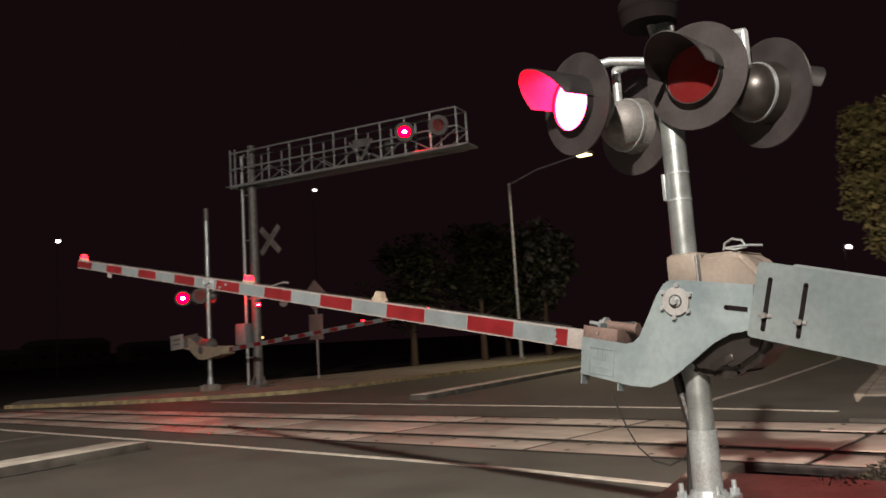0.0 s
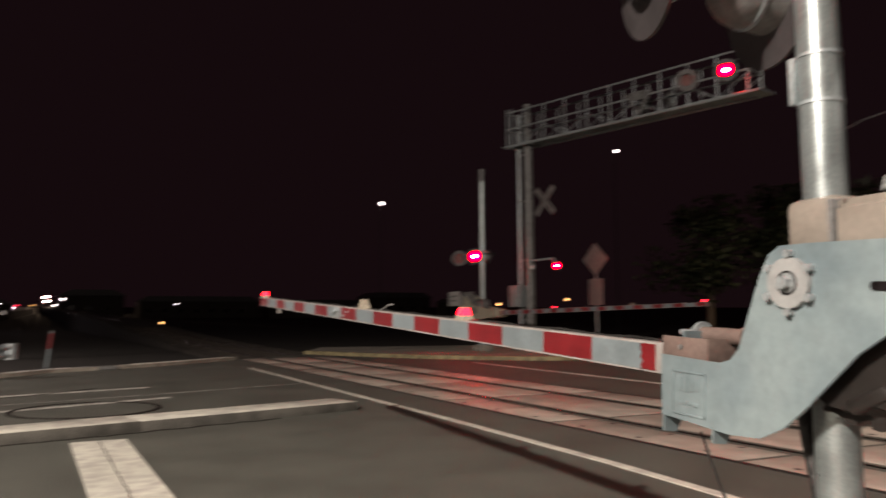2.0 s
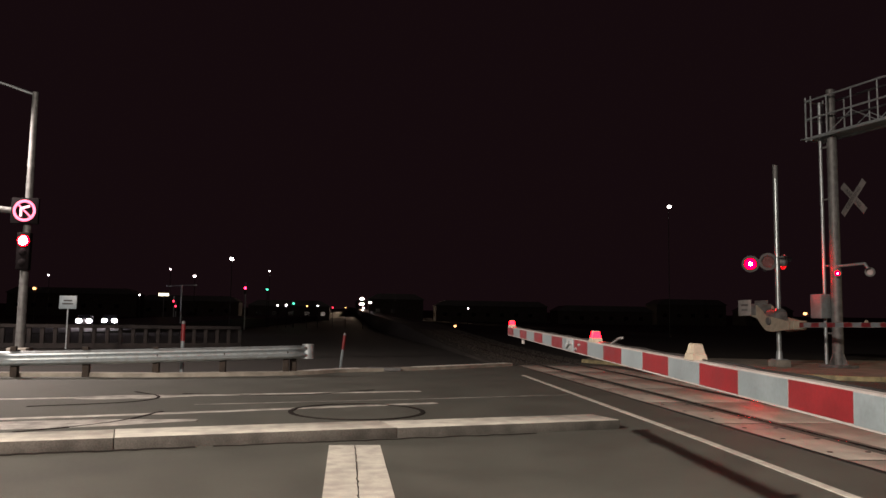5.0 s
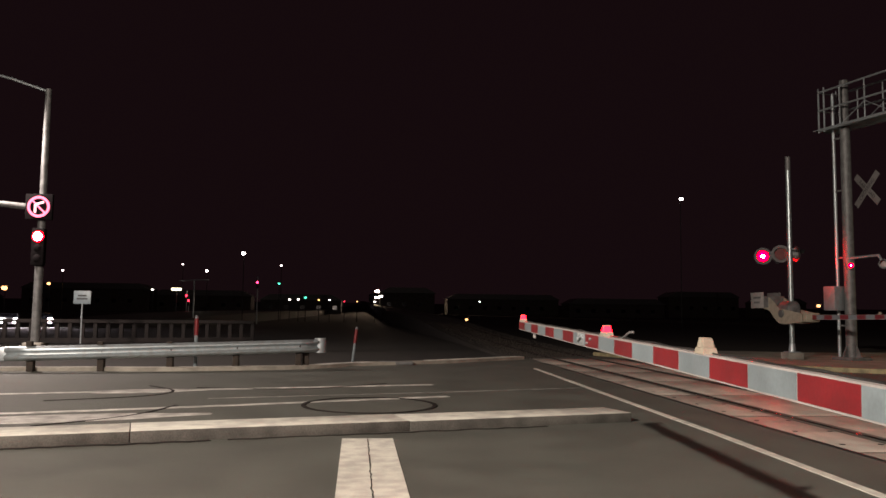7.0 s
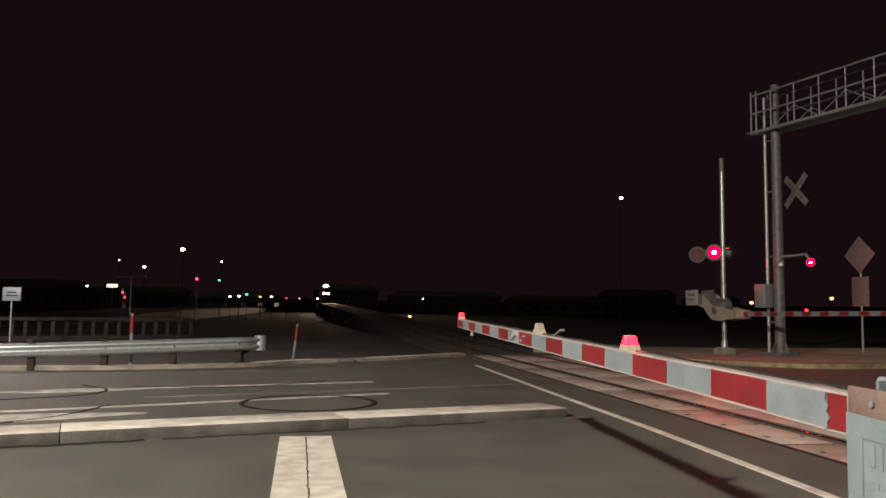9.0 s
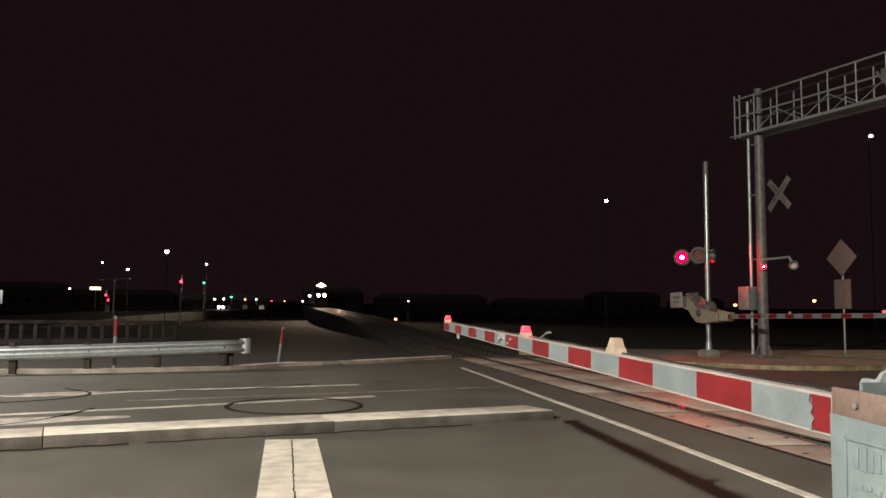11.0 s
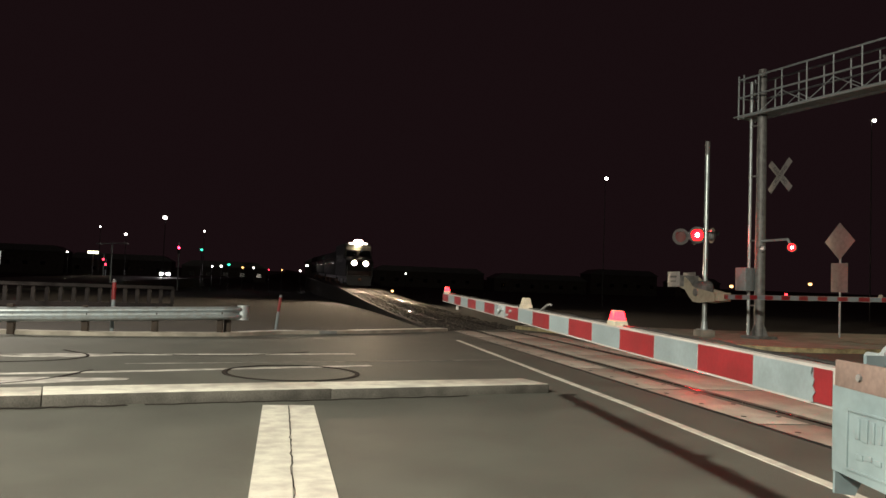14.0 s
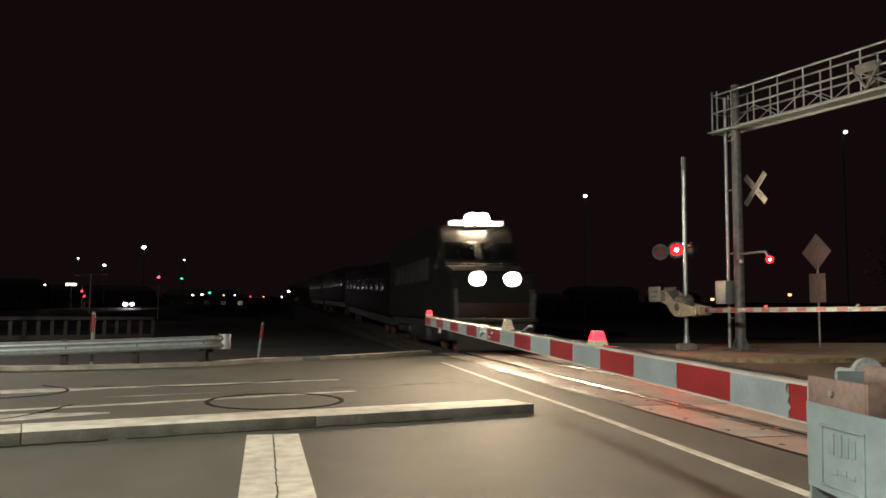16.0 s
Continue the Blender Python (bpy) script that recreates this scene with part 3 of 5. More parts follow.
# ---- the near gate ----
YZ = Matrix(((0, 0, 1, 0), (1, 0, 0, 0), (0, 1, 0, 0), (0, 0, 0, 1)))
GATE = pose(1.128, -8.60, -0.005, 0, 0, -2.6)
gate = thing("crossing_gate", GATE, "galvanised crossing gate with red-and-white striped arm and flashing lamps", "crossing gate", "crossing gates")
MX, MY = -0.03, 0.02
fd = box(bm_new(), (MX, MY, 0.17), (0.34, 0.34, 0.52), None, 0.03)
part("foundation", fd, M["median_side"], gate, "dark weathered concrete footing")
bs = box(bm_new(), (MX, MY, 0.445), (0.26, 0.26, 0.03), None, 0.006)
rod(bs, (MX, MY, 0.45), (MX, MY, 0.80), 0.080, 0.076, 24)
rod(bs, (MX, MY, 0.45), (MX, MY, 0.49), 0.105, 0.09, 24)
part("base_flange", bs, M["galv"], gate)
for x in (MX - 0.10, MX + 0.10):
    for y in (MY - 0.10, MY + 0.10):
        bb = rod(bm_new(), (x, y, 0.45), (x, y, 0.53), 0.014, seg=8)
        rod(bb, (x, y, 0.45), (x, y, 0.488), 0.028, seg=6)
        part("anchor_bolt", bb, M["galv"], gate)
part("mast", rod(bm_new(), (MX, MY, 0.46), (MX, MY, 4.2), 0.066, seg=28), M["alu"], gate, "bright round metal mast")
part("mast_cap", ball(bm_new(), (MX, MY, 4.2), 0.068, (1, 1, 0.5)), M["galv"], gate)
bk = box(bm_new(), (MX - 0.06, MY + 0.05, 2.12), (0.025, 0.02, 0.15), None, 0.004)
rod(bk, (MX, MY, 2.19), (MX, MY, 2.2), 0.0695, seg=24)
rod(bk, (MX, MY, 2.04), (MX, MY, 2.05), 0.0695, seg=24)
part("mast_bracket", bk, M["galv"], gate)
CASE = ((0.03, -0.19), (0.02, -0.35), (-0.04, -0.395), (-0.16, -0.41), (-0.20, -0.385), (-0.25, -0.395), (-0.30, -0.38), (-0.41, -0.31), (-0.46, -0.22), (-0.47, -0.08), (-0.42, 0.10), (0.02, 0.12))
mc = prism(bm_new(), CASE, Matrix.Translation((-0.16, 0, 1.486)) @ YZ, 0.32)
bmesh.ops.bevel(mc, geom=list(mc.edges), offset=0.045, segments=3, affect="EDGES")
part("mechanism_case", mc, M["case"], gate, "black cast gate motor case")
lg = box(bm_new(), (0, 0, 0), (0.03, 0.14, 0.045), pose(-0.155, -0.19, 1.16, -24, 0, 0), 0.014)
part("case_lug", lg, M["case"], gate)
COVER = ((-0.10, 0.0), (-0.10, 0.215), (-0.12, 0.235), (-0.31, 0.235), (-0.35, 0.215), (-0.43, 0.12), (-0.46, 0.0))
tc = prism(bm_new(), COVER, Matrix.Translation((-0.17, 0, 1.486)) @ YZ, 0.34)
bmesh.ops.bevel(tc, geom=list(tc.edges), offset=0.03, segments=3, affect="EDGES")
part("top_cover", tc, M["cover"], gate, "beige-grey cover over the motor")
part("cover_strap", box(bm_new(), (0, -0.108, 1.61), (0.352, 0.014, 0.225), None, 0.004), M["dull"], gate, "dark steel strap over the cover")
part("clamp", box(bm_new(), (0, 0.0, 1.66), (0.25, 0.19, 0.17), None, 0.03), M["cover"], gate)
wire = [(-0.12, -0.24, 1.73), (-0.12, -0.25, 1.765), (-0.12, -0.29, 1.785), (-0.12, -0.34, 1.77), (-0.11, -0.355, 1.735), (-0.12, -0.30, 1.728), (-0.13, -0.25, 1.74), (-0.12, -0.36, 1.742), (-0.12, -0.44, 1.732)]
part("loose_wire", pipe(bm_new(), wire, 0.006, 6), M["galv"], gate)
part("conduit", pipe(bm_new(), [(-0.02, 0.16, 1.2), (-0.03, 0.12, 1.0), (-0.04, 0.075, 0.82), (-0.06, 0.10, 0.44)], 0.026, 10), M["rubber"], gate, "black cable conduit")
hang = [(-0.12, 0.50, 0.99), (-0.11, 0.47, 0.90), (-0.10, 0.43, 0.80), (-0.1, 0.37, 0.70), (-0.09, 0.29, 0.63), (-0.08, 0.2, 0.61), (-0.07, 0.12, 0.65), (-0.06, 0.07, 0.70)]
part("hanging_cable", pipe(bm_new(), hang, 0.005, 6), M["rubber"], gate)

# lamps on the mast: two heads face the road, two face away
ZL = 2.645
HEADS = [(-0.344, 0.435, ZL, -108, 0), (-0.13, -0.19, ZL + 0.035, -92, 1), (0.10, 0.31, ZL - 0.09, 75, 1), (0.12, -0.47, ZL - 0.09, 66, 0)]
# rear right head: shade on its housing put into the colour by a black shell
for x, y, z, turn, ph in HEADS:
    flasher(gate, pose(x, y, z, 0, 0, turn), E_RED, ph, hood=1.15, shell=M["case"] if y < -0.3 else None)
    back = Vector((-math.sin(radians(turn)), math.cos(radians(turn)), 0)) * 0.13
    tip = Vector((x, y, z)) + back
    ca = pipe(bm_new(), [(0, 0, ZL + 0.20), (tip.x * 0.75, tip.y * 0.75, ZL + 0.25), (tip.x, tip.y, ZL + 0.235), (tip.x, tip.y, z + 0.13)], 0.026, 12)
    part("cross_arm", ca, M["galv"], gate, "bent galvanised lamp arm")
part("junction_box", rod(bm_new(), (0, 0, ZL + 0.10), (0, 0, ZL + 0.30), 0.095, seg=24), M["black"], gate)
bl = bm_new()
ball(bl, (-0.10, 0.06, 3.16), 0.17, (1, 1, 0.62), 28, 14)
rod(bl, (-0.10, 0.06, 3.05), (-0.10, 0.06, 3.12), 0.15, 0.168, 28)
part("bell", bl, M["matte"], gate, "black warning bell under the mast top")
part("bell_bracket", pipe(bm_new(), [(0, 0, 3.0), (-0.09, 0.045, 3.0), (-0.10, 0.06, 3.08)], 0.024, 10), M["galv"], gate)

# the part of the gate that swings: everything below is carried by its shaft
PIVOT = pose(0, 0, 1.486)
swing = part("swing_frame", rod(bm_new(), (-0.235, 0, 0), (0.235, 0, 0), 0.03, seg=16), M["galv"], gate)
SIDE = ((0.57, -0.256), (0.565, -0.468), (0.24, -0.485), (0.12, -0.475), (0.03, -0.43), (-0.05, -0.36), (-0.12, -0.29), (-0.22, -0.19), (-0.30, -0.135), (-0.38, -0.11),
        (-0.40, -0.11), (-0.40, 0.12), (-0.05, 0.115), (0.045, 0.11), (0.085, 0.085), (0.12, 0.02), (0.175, -0.13), (0.205, -0.21), (0.24, -0.247), (0.29, -0.262))
def hs_x(x):
    return x - 0.0035 if x < 0 else x + 0.0095


for x in (-0.215, 0.205):
    part("side_plate", prism(bm_new(), SIDE, Matrix.Translation((x, 0, 0)) @ YZ, 0.010), M["plate"], swing, "blue-grey steel side plate", smooth=False)
    TIPPED = pose(x + (-0.016 if x < 0 else 0.010), -0.39, -0.135, 4.9)
    CW = [(0.0, 0.02), (0.0, 0.35), (-0.006, 0.368), (-0.024, 0.375), (-1.16, 0.375), (-1.18, 0.355), (-1.18, 0.02), (-1.16, 0.0), (-0.02, 0.0), (-0.006, 0.006)]
    part("counterweight_plate", prism(bm_new(), CW, TIPPED @ YZ, 0.016), M["weight"], swing, "darker blue-grey steel counterweight plate", smooth=False)
    face = -0.0015 if x < 0 else 0.0175
    # slots are black strips on the plates: the openings' shade put into colour
    for y in (-0.073, -0.241):
        sl = box(bm_new(), (face, y, 0.172), (0.004, 0.022, 0.245), TIPPED)
        for z in (0.05, 0.294):
            rod(sl, TIPPED @ Vector((face - 0.002, y, z)), TIPPED @ Vector((face + 0.002, y, z)), 0.011, seg=12)
        part("slot", sl, M["matte"], swing)
        nb = rod(bm_new(), TIPPED @ Vector((face - 0.03, y, 0.118)), TIPPED @ Vector((face + 0.004, y, 0.118)), 0.014, seg=6)
        box(nb, (face - 0.004, y, 0.118), (0.008, 0.062, 0.016), TIPPED @ Matrix.Rotation(radians(0), 4, "X"), 0.002)
        part("clamp_bolt", nb, M["dull"], swing)
    hs = box(bm_new(), (x - 0.0015 if x < 0 else x + 0.0115, -0.325, -0.005), (0.004, 0.11, 0.024))
    rod(hs, (hs_x(x), -0.27, -0.005), (hs_x(x) + 0.004, -0.27, -0.005), 0.012, seg=12)
    part("slot", hs, M["matte"], swing)
hubm = rod(bm_new(), (-0.215, 0, 0), (-0.232, 0, 0), 0.075, seg=28)
hub = part("hub", hubm, M["zinc"], swing, "bright bolted hub")
# black disc on the hub paints the dark of its centre hole
part("hub_recess", rod(bm_new(), (-0.225, 0, 0), (-0.2345, 0, 0), 0.036, seg=20), M["black"], hub)
part("hub_nut", rod(bm_new(), (-0.23, 0, 0), (-0.258, 0, 0), 0.020, seg=6), M["galv"], hub)
for k in range(6):
    a = radians(60 * k + 30)
    part("hub_bolt", rod(bm_new(), (-0.215, 0.085 * math.cos(a), 0.085 * math.sin(a)), (-0.238, 0.085 * math.cos(a), 0.085 * math.sin(a)), 0.013, seg=6), M["galv"], swing)
for y in (-1.45, -1.2, -0.95):
    part("counterweight_block", box(bm_new(), (0, 0.39 + y, 0.19), (0.40, 0.18, 0.30), pose(0, -0.39, -0.135, 4.9), 0.01), M["dull"], swing)
nz = box(bm_new(), (0, 0.32, -0.38), (0.30, 0.34, 0.012))
box(nz, (0, 0.47, -0.27), (0.40, 0.012, 0.20))
part("nose_web", nz, M["plate"], swing)
# open angle bracket at the arm's root: two upright flanges on a base
rb = box(bm_new(), (-0.207, 0.46, -0.235), (0.010, 0.215, 0.09), None, 0.003)
box(rb, (-0.06, 0.46, -0.277), (0.30, 0.215, 0.010), None, 0.003)
box(rb, (-0.06, 0.35, -0.235), (0.30, 0.010, 0.09), None, 0.003)
part("shear_bracket", rb, M["brown"], swing, "brown bracket at the arm's root")
part("bracket_bolt", rod(bm_new(), (-0.219, 0.47, -0.225), (-0.210, 0.47, -0.225), 0.009, seg=6), M["dull"], swing)
for y in (0.56, 0.32):
    part("nose_fin", prism(bm_new(), [(-0.045, 0.0), (0.045, 0.0), (0.012, -0.062), (-0.045, -0.055)], pose(-0.17, y, -0.47, 90, 0, 0), 0.008), M["plate"], swing, "small steel fin", smooth=False)
sp = rod(bm_new(), (-0.10, 0.28, -0.182), (-0.10, 0.49, -0.185), 0.028, seg=20)
rod(sp, (-0.10, 0.28, -0.182), (-0.10, 0.295, -0.182), 0.034, seg=20)
part("spring_tube", sp, M["brown"], swing, "brown spring tube")
wz = rod(bm_new(), (-0.10, 0.482, -0.182), (-0.10, 0.497, -0.182), 0.043, seg=24)
rod(wz, (-0.10, 0.497, -0.182), (-0.10, 0.595, -0.182), 0.011, seg=10)
rod(wz, (-0.10, 0.51, -0.182), (-0.10, 0.53, -0.182), 0.024, seg=6)
rod(wz, (-0.10, 0.497, -0.182), (-0.10, 0.503, -0.182), 0.032, seg=20)
part("spring_washer", wz, M["galv"], swing)
# maker's cast panel: writing too worn to read
cp = bm_new()
for y0, y1, z0, z1 in ((0.315, 0.475, -0.305, -0.311), (0.315, 0.475, -0.449, -0.455), (0.315, 0.321, -0.305, -0.455), (0.469, 0.475, -0.305, -0.455)):
    box(cp, (-0.2165, (y0 + y1) / 2 + 0.035, (z0 + z1) / 2), (0.005, abs(y1 - y0), abs(z1 - z0)), None, 0.001)
part("cast_panel", cp, M["plate"], swing, "raised cast border")
for k, (w, h) in enumerate(((0.018, 0.05), (0.022, 0.056), (0.016, 0.05), (0.012, 0.044))):
    part("cast_bar", box(bm_new(), (-0.2165, 0.47 - 0.027 * k, -0.348), (0.003, w, h), None, 0.001), M["plate"], swing)
for k in range(3):
    part("cast_bar", box(bm_new(), (-0.2165, 0.46 - 0.032 * k, -0.415 + 0.004 * (k % 2)), (0.003, 0.024, 0.014), None, 0.001), M["plate"], swing)
AX, AZ = -0.05, -0.292
root = box(bm_new(), (AX - 0.005, 0.595, AZ), (0.052, 0.34, 0.118), None, 0.004)
part("arm_root", root, M["bare"], swing, "white steel root of the arm")
for z in (AZ + 0.03, AZ - 0.03):
    part("root_bolt", rod(bm_new(), (AX - 0.042, 0.60, z), (AX - 0.03, 0.60, z), 0.014, seg=6), M["dull"], swing)
ar = boom(swing, 7.22, 0.116, 0.095, 0.76, 0.40, E_ARM, ((7.88, None), (4.28, 0), (2.50, 1)), "red and white striped gate arm")
ar.matrix_basis = pose(AX, 0, AZ)
part("stripe", box(bm_new(), (0, 0.806, 0), (0.068, 0.085, 0.10), None, 0.001), M["red"], ar, smooth=False)
# torn sheeting at the root: a ragged white edge over the last red stripe
tr = bm_new()
prism(tr, [(0.842, -0.05), (0.86, -0.05), (0.86, 0.05), (0.85, 0.05), (0.856, 0.03), (0.838, 0.015), (0.848, -0.005), (0.832, -0.02), (0.846, -0.035)], Matrix.Translation((-0.0375, 0, 0)) @ YZ, 0.002)
part("torn_sheet", tr, M["white"], ar, "torn edge of white sheeting", smooth=False)
sp2 = box(bm_new(), (AX, 4.92, AZ), (0.075, 0.20, 0.092), None, 0.008)
rod(sp2, (AX - 0.042, 4.87, AZ + 0.02), (AX - 0.042, 4.98, AZ - 0.02), 0.012, seg=8)
part("splice", sp2, M["galv"], swing, "bright splice clamp of the arm")
for y, z in ((4.84, 0.012), (5.0, 0.0), (4.60, 0.015), (4.70, -0.02)):
    part("splice_bolt", rod(bm_new(), (AX - 0.046, y, AZ + z), (AX - 0.03, y, AZ + z), 0.011, seg=8), M["galv"], swing)
hook = pipe(bm_new(), [(AX + 0.01, 3.95, AZ + 0.05), (AX + 0.01, 3.77, AZ + 0.10), (AX + 0.01, 3.69, AZ + 0.105)], 0.008, 6)
part("wire_hook", hook, M["dull"], swing)
tg = box(bm_new(), (AX, 7.15, AZ - 0.075), (0.02, 0.07, 0.06), None, 0.003)
part("reflector_tag", tg, M["bare"], swing, "small pale tag under the arm")
swing.matrix_basis = PIVOT

# ---- the far gate ----
FG = pose(14.79, 17.13, 0.12, 0, 0, 183.0)
fgate = thing("crossing_gate", FG, "crossing gate across the tracks with a lowering striped arm", "crossing gate", "crossing gates")
part("foundation", box(bm_new(), (0, 0, 0.12), (0.55, 0.55, 0.24), None, 0.02), M["pavement"], fgate)
pf = rod(bm_new(), (0, 0, 0.2), (0, 0, 0.55), 0.13, 0.10, 18)
box(pf, (0, 0, 0.25), (0.42, 0.42, 0.04), None, 0.006)
part("base_flange", pf, M["galv"], fgate)
part("mast", rod(bm_new(), (0, 0, 0.24), (0, 0, 6.75), 0.085, seg=20), M["alu"], fgate, "tall bright metal mast")
part("mast_cap", rod(bm_new(), (0, 0, 6.7), (0, 0, 7.2), 0.09, seg=18), M["dull"], fgate)
fmc = box(bm_new(), (0, -0.12, 1.60), (0.5, 0.66, 0.66), None, 0.09)
rod(fmc, (0, -0.45, 1.80), (0, 0.16, 1.80), 0.24, seg=24)
rod(fmc, (0.25, -0.1, 1.6), (0.36, -0.1, 1.6), 0.14, seg=20)
part("mechanism_case", fmc, M["dull"], fgate, "grey gate motor case with a rounded top")
cf = rod(bm_new(), (0.02, -1.45, 3.86), (0.02, 0.4, 3.86), 0.03, seg=10)
part("cross_arm", cf, M["galv"], fgate)
for y, ph in ((-0.15, 1), (-1.3, 0)):
    flasher(fgate, pose(0.26, y, 3.72, 6, 0, 142), E_RED_FAR, ph, 0.31, 0.20, 0.4)
    flasher(fgate, pose(-0.28, y + 0.1, 3.72, 0, 0, -95), E_RED_FAR, 1 - ph)
fswing = part("swing_frame", rod(bm_new(), (-0.30, 0, 0), (0.30, 0, 0), 0.04, seg=14), M["galv"], fgate)
for x in (-0.31, 0.30):
    FS = ((1.1, 0.0), (1.1, -0.28), (0.1, -0.36), (-0.30, -0.32), (-0.62, -0.10), (-0.85, 0.12), (-1.3, 0.24), (-1.3, 0.66), (-0.85, 0.60), (-0.5, 0.40), (-0.25, 0.2), (0.1, 0.16))
    part("side_plate", prism(bm_new(), FS, Matrix.Translation((x, 0, 0)) @ YZ, 0.012), M["cream"], fswing, "cream side plate", smooth=False)
part("counterweight_block", box(bm_new(), (0, -1.1, 0.45), (0.66, 0.36, 0.42), None, 0.02), M["dull"], fswing)
fcp = part("counterweight_plate", box(bm_new(), (0.34, -1.62, 0.52), (0.02, 0.86, 0.58), None, 0.005), M["bare"], fswing, "white plate at the counterweight")
for k in range(2):
    part("writing_bar", box(bm_new(), (0.352, -1.62, 0.62 - 0.18 * k), (0.004, 0.5 - 0.1 * k, 0.07)), M["dull"], fcp)
part("counterweight_plate", box(bm_new(), (-0.34, -1.62, 0.52), (0.02, 0.86, 0.58), None, 0.005), M["sign_back"], fswing)
part("arm_bracket", box(bm_new(), (0, 0.85, -0.12), (0.50, 0.8, 0.30), None, 0.02), M["cream"], fswing, "cream bracket holding the arm")
far_arm = boom(fswing, 10.1, 0.16, 0.11, 1.1, 0.405, E_ARM_FAR, ((11.1, None), (8.3, 1), (4.5, 0)), "red and white striped gate arm")
far_arm.matrix_basis = pose(0, 0, -0.12)
FPIVOT = pose(0, 0, 1.58)
fswing.matrix_basis = FPIVOT


# ---- the cantilever ----
CX, CY = 16.72, 16.68
cant = thing("signal_cantilever", pose(CX, CY, 0.12, 0, 0, 193.6), "tall galvanised cantilever truss with red flashing lamps", "signal bridge")
pp = rod(bm_new(), (0, 0, 0.1), (0, 0, 8.3), 0.19, 0.17, 20)
rod(pp, (0, 0, 8.3), (0, 0, 9.95), 0.15, seg=18)
part("post", pp, M["dull"], cant, "thick grey steel post")
bp = box(bm_new(), (0, 0, 0.05), (0.9, 0.9, 0.1), None, 0.01)
for a in range(4):
    c, s = math.cos(a * math.pi / 2), math.sin(a * math.pi / 2)
    prism(bp, [(0.17, 0.1), (0.42, 0.1), (0.17, 0.6)], Matrix(((c, 0, -s, 0), (s, 0, c, 0), (0, 1, 0, 0), (0, 0, 0, 1))), 0.02)
part("base_plate", bp, M["dull"], cant)
part("conduit", rod(bm_new(), (0, -0.52, 0.1), (0, -0.52, 9.6), 0.06, seg=12), M["galv"], cant, "slim pipe beside the post")
for z in (1.2, 3.6, 6.0, 7.9):
    part("pipe_clamp", box(bm_new(), (0, -0.34, z), (0.06, 0.40, 0.06), None, 0.006), M["dull"], cant)
Z0, Z1, YE = 8.25, 9.65, 9.75
for x in (-0.42, 0.42):
    for z, r in ((Z0, 0.06), (Z1, 0.035), (Z0 + 0.72, 0.035)):
        part("chord", rod(bm_new(), (x, -0.75, z), (x, YE, z), r, seg=10), M["galv"], cant)
    n = 9
    for k in range(n + 1):
        y = 0.2 + k * (YE - 0.2) / n
        part("upright", rod(bm_new(), (x, y, Z0), (x, y, Z1), 0.026, seg=8), M["galv"], cant)
        if k < n:
            y2 = 0.2 + (k + 1) * (YE - 0.2) / n
            part("diagonal", rod(bm_new(), (x, y, Z0 + (0.62 if k % 2 else 0)), (x, y2, Z0 + (0 if k % 2 else 0.62)), 0.018, seg=6), M["galv"], cant)
    for y in (-0.75, -0.5):
        part("cage_post", rod(bm_new(), (x, y, Z0 - 0.1), (x, y, Z1 + 0.15), 0.03, seg=8), M["galv"], cant)
for k in range(22):
    part("walkway_slat", box(bm_new(), (0, -0.8 + k * 0.485, Z0 + 0.03), (0.86, 0.44, 0.03)), M["galv"], cant)
for z in (Z1, Z0 + 0.72, Z0):
    for y in (YE, -0.75):
        part("end_bar", rod(bm_new(), (-0.42, y, z), (0.42, y, z), 0.03, seg=8), M["galv"], cant)
part("end_bar", box(bm_new(), (0, YE + 0.2, Z0), (0.9, 0.4, 0.07)), M["galv"], cant)
for y, ph in ((7.75, 0), (9.15, 1)):
    flasher(cant, pose(0.66, y, Z0 + 0.78, 14, 0, 118), E_RED_FAR, ph, 0.36, 0.19, 0.5)
for y in (5.2, 6.3):
    flasher(cant, pose(-0.66, y, Z0 + 0.72, 0, 0, -90), E_RED_FAR, 1 if y < 6 else 0, 0.31, 0.16)
vb = bm_new()
for s in (-1, 1):
    rod(vb, (0.45, 5.7, Z0 + 0.1), (0.45, 5.7 + 0.5 * s, Z0 + 0.85), 0.05, seg=8)
box(vb, (0.45, 5.7, Z0 + 0.75), (0.05, 0.7, 0.3))
part("lamp_bracket", vb, M["dull"], cant)
part("cabinet", box(bm_new(), (0.30, -0.42, 2.15), (0.45, 0.5, 0.85), None, 0.02), M["galv"], cant, "grey control cabinet on the post")
sb = bm_new()
pipe(sb, [(0.1, 0.1, 3.55), (-0.15, 1.1, 3.6), (-0.15, 1.2, 3.45)], 0.045, 8)
part("side_bracket", sb, M["galv"], cant)
flasher(cant, pose(-0.20, 1.25, 3.30, 0, 0, 128), E_RED_FAR, 1, 0.16, 0.11)
flasher(cant, pose(0.28, 0.35, 3.28, 0, 0, 128), E_RED_FAR, 0, 0.12, 0.07)
cb2 = thing("crossbuck_sign", pose(17.08, 16.08, 6.05, 0, 0, -83), "white crossbuck sign fixed to the cantilever post", "sign")
crossbuck(cb2, pose(0, 0, 0), 1.5, 0.25, True, "sign_back")
part("bracket", rod(bm_new(), (0, 0.02, 0), (-0.45, 0.35, 0), 0.035), M["dull"], cb2)

# diamond sign with a plate under it
sg = thing("warning_sign", pose(22, 19.24, 0.12, 0, 0, -82), "plain grey diamond sign above a plate on a post", "sign")
part("post", rod(bm_new(), (0, 0.04, 0), (0, 0.04, 4.6), 0.04, seg=10), M["galv"], sg)
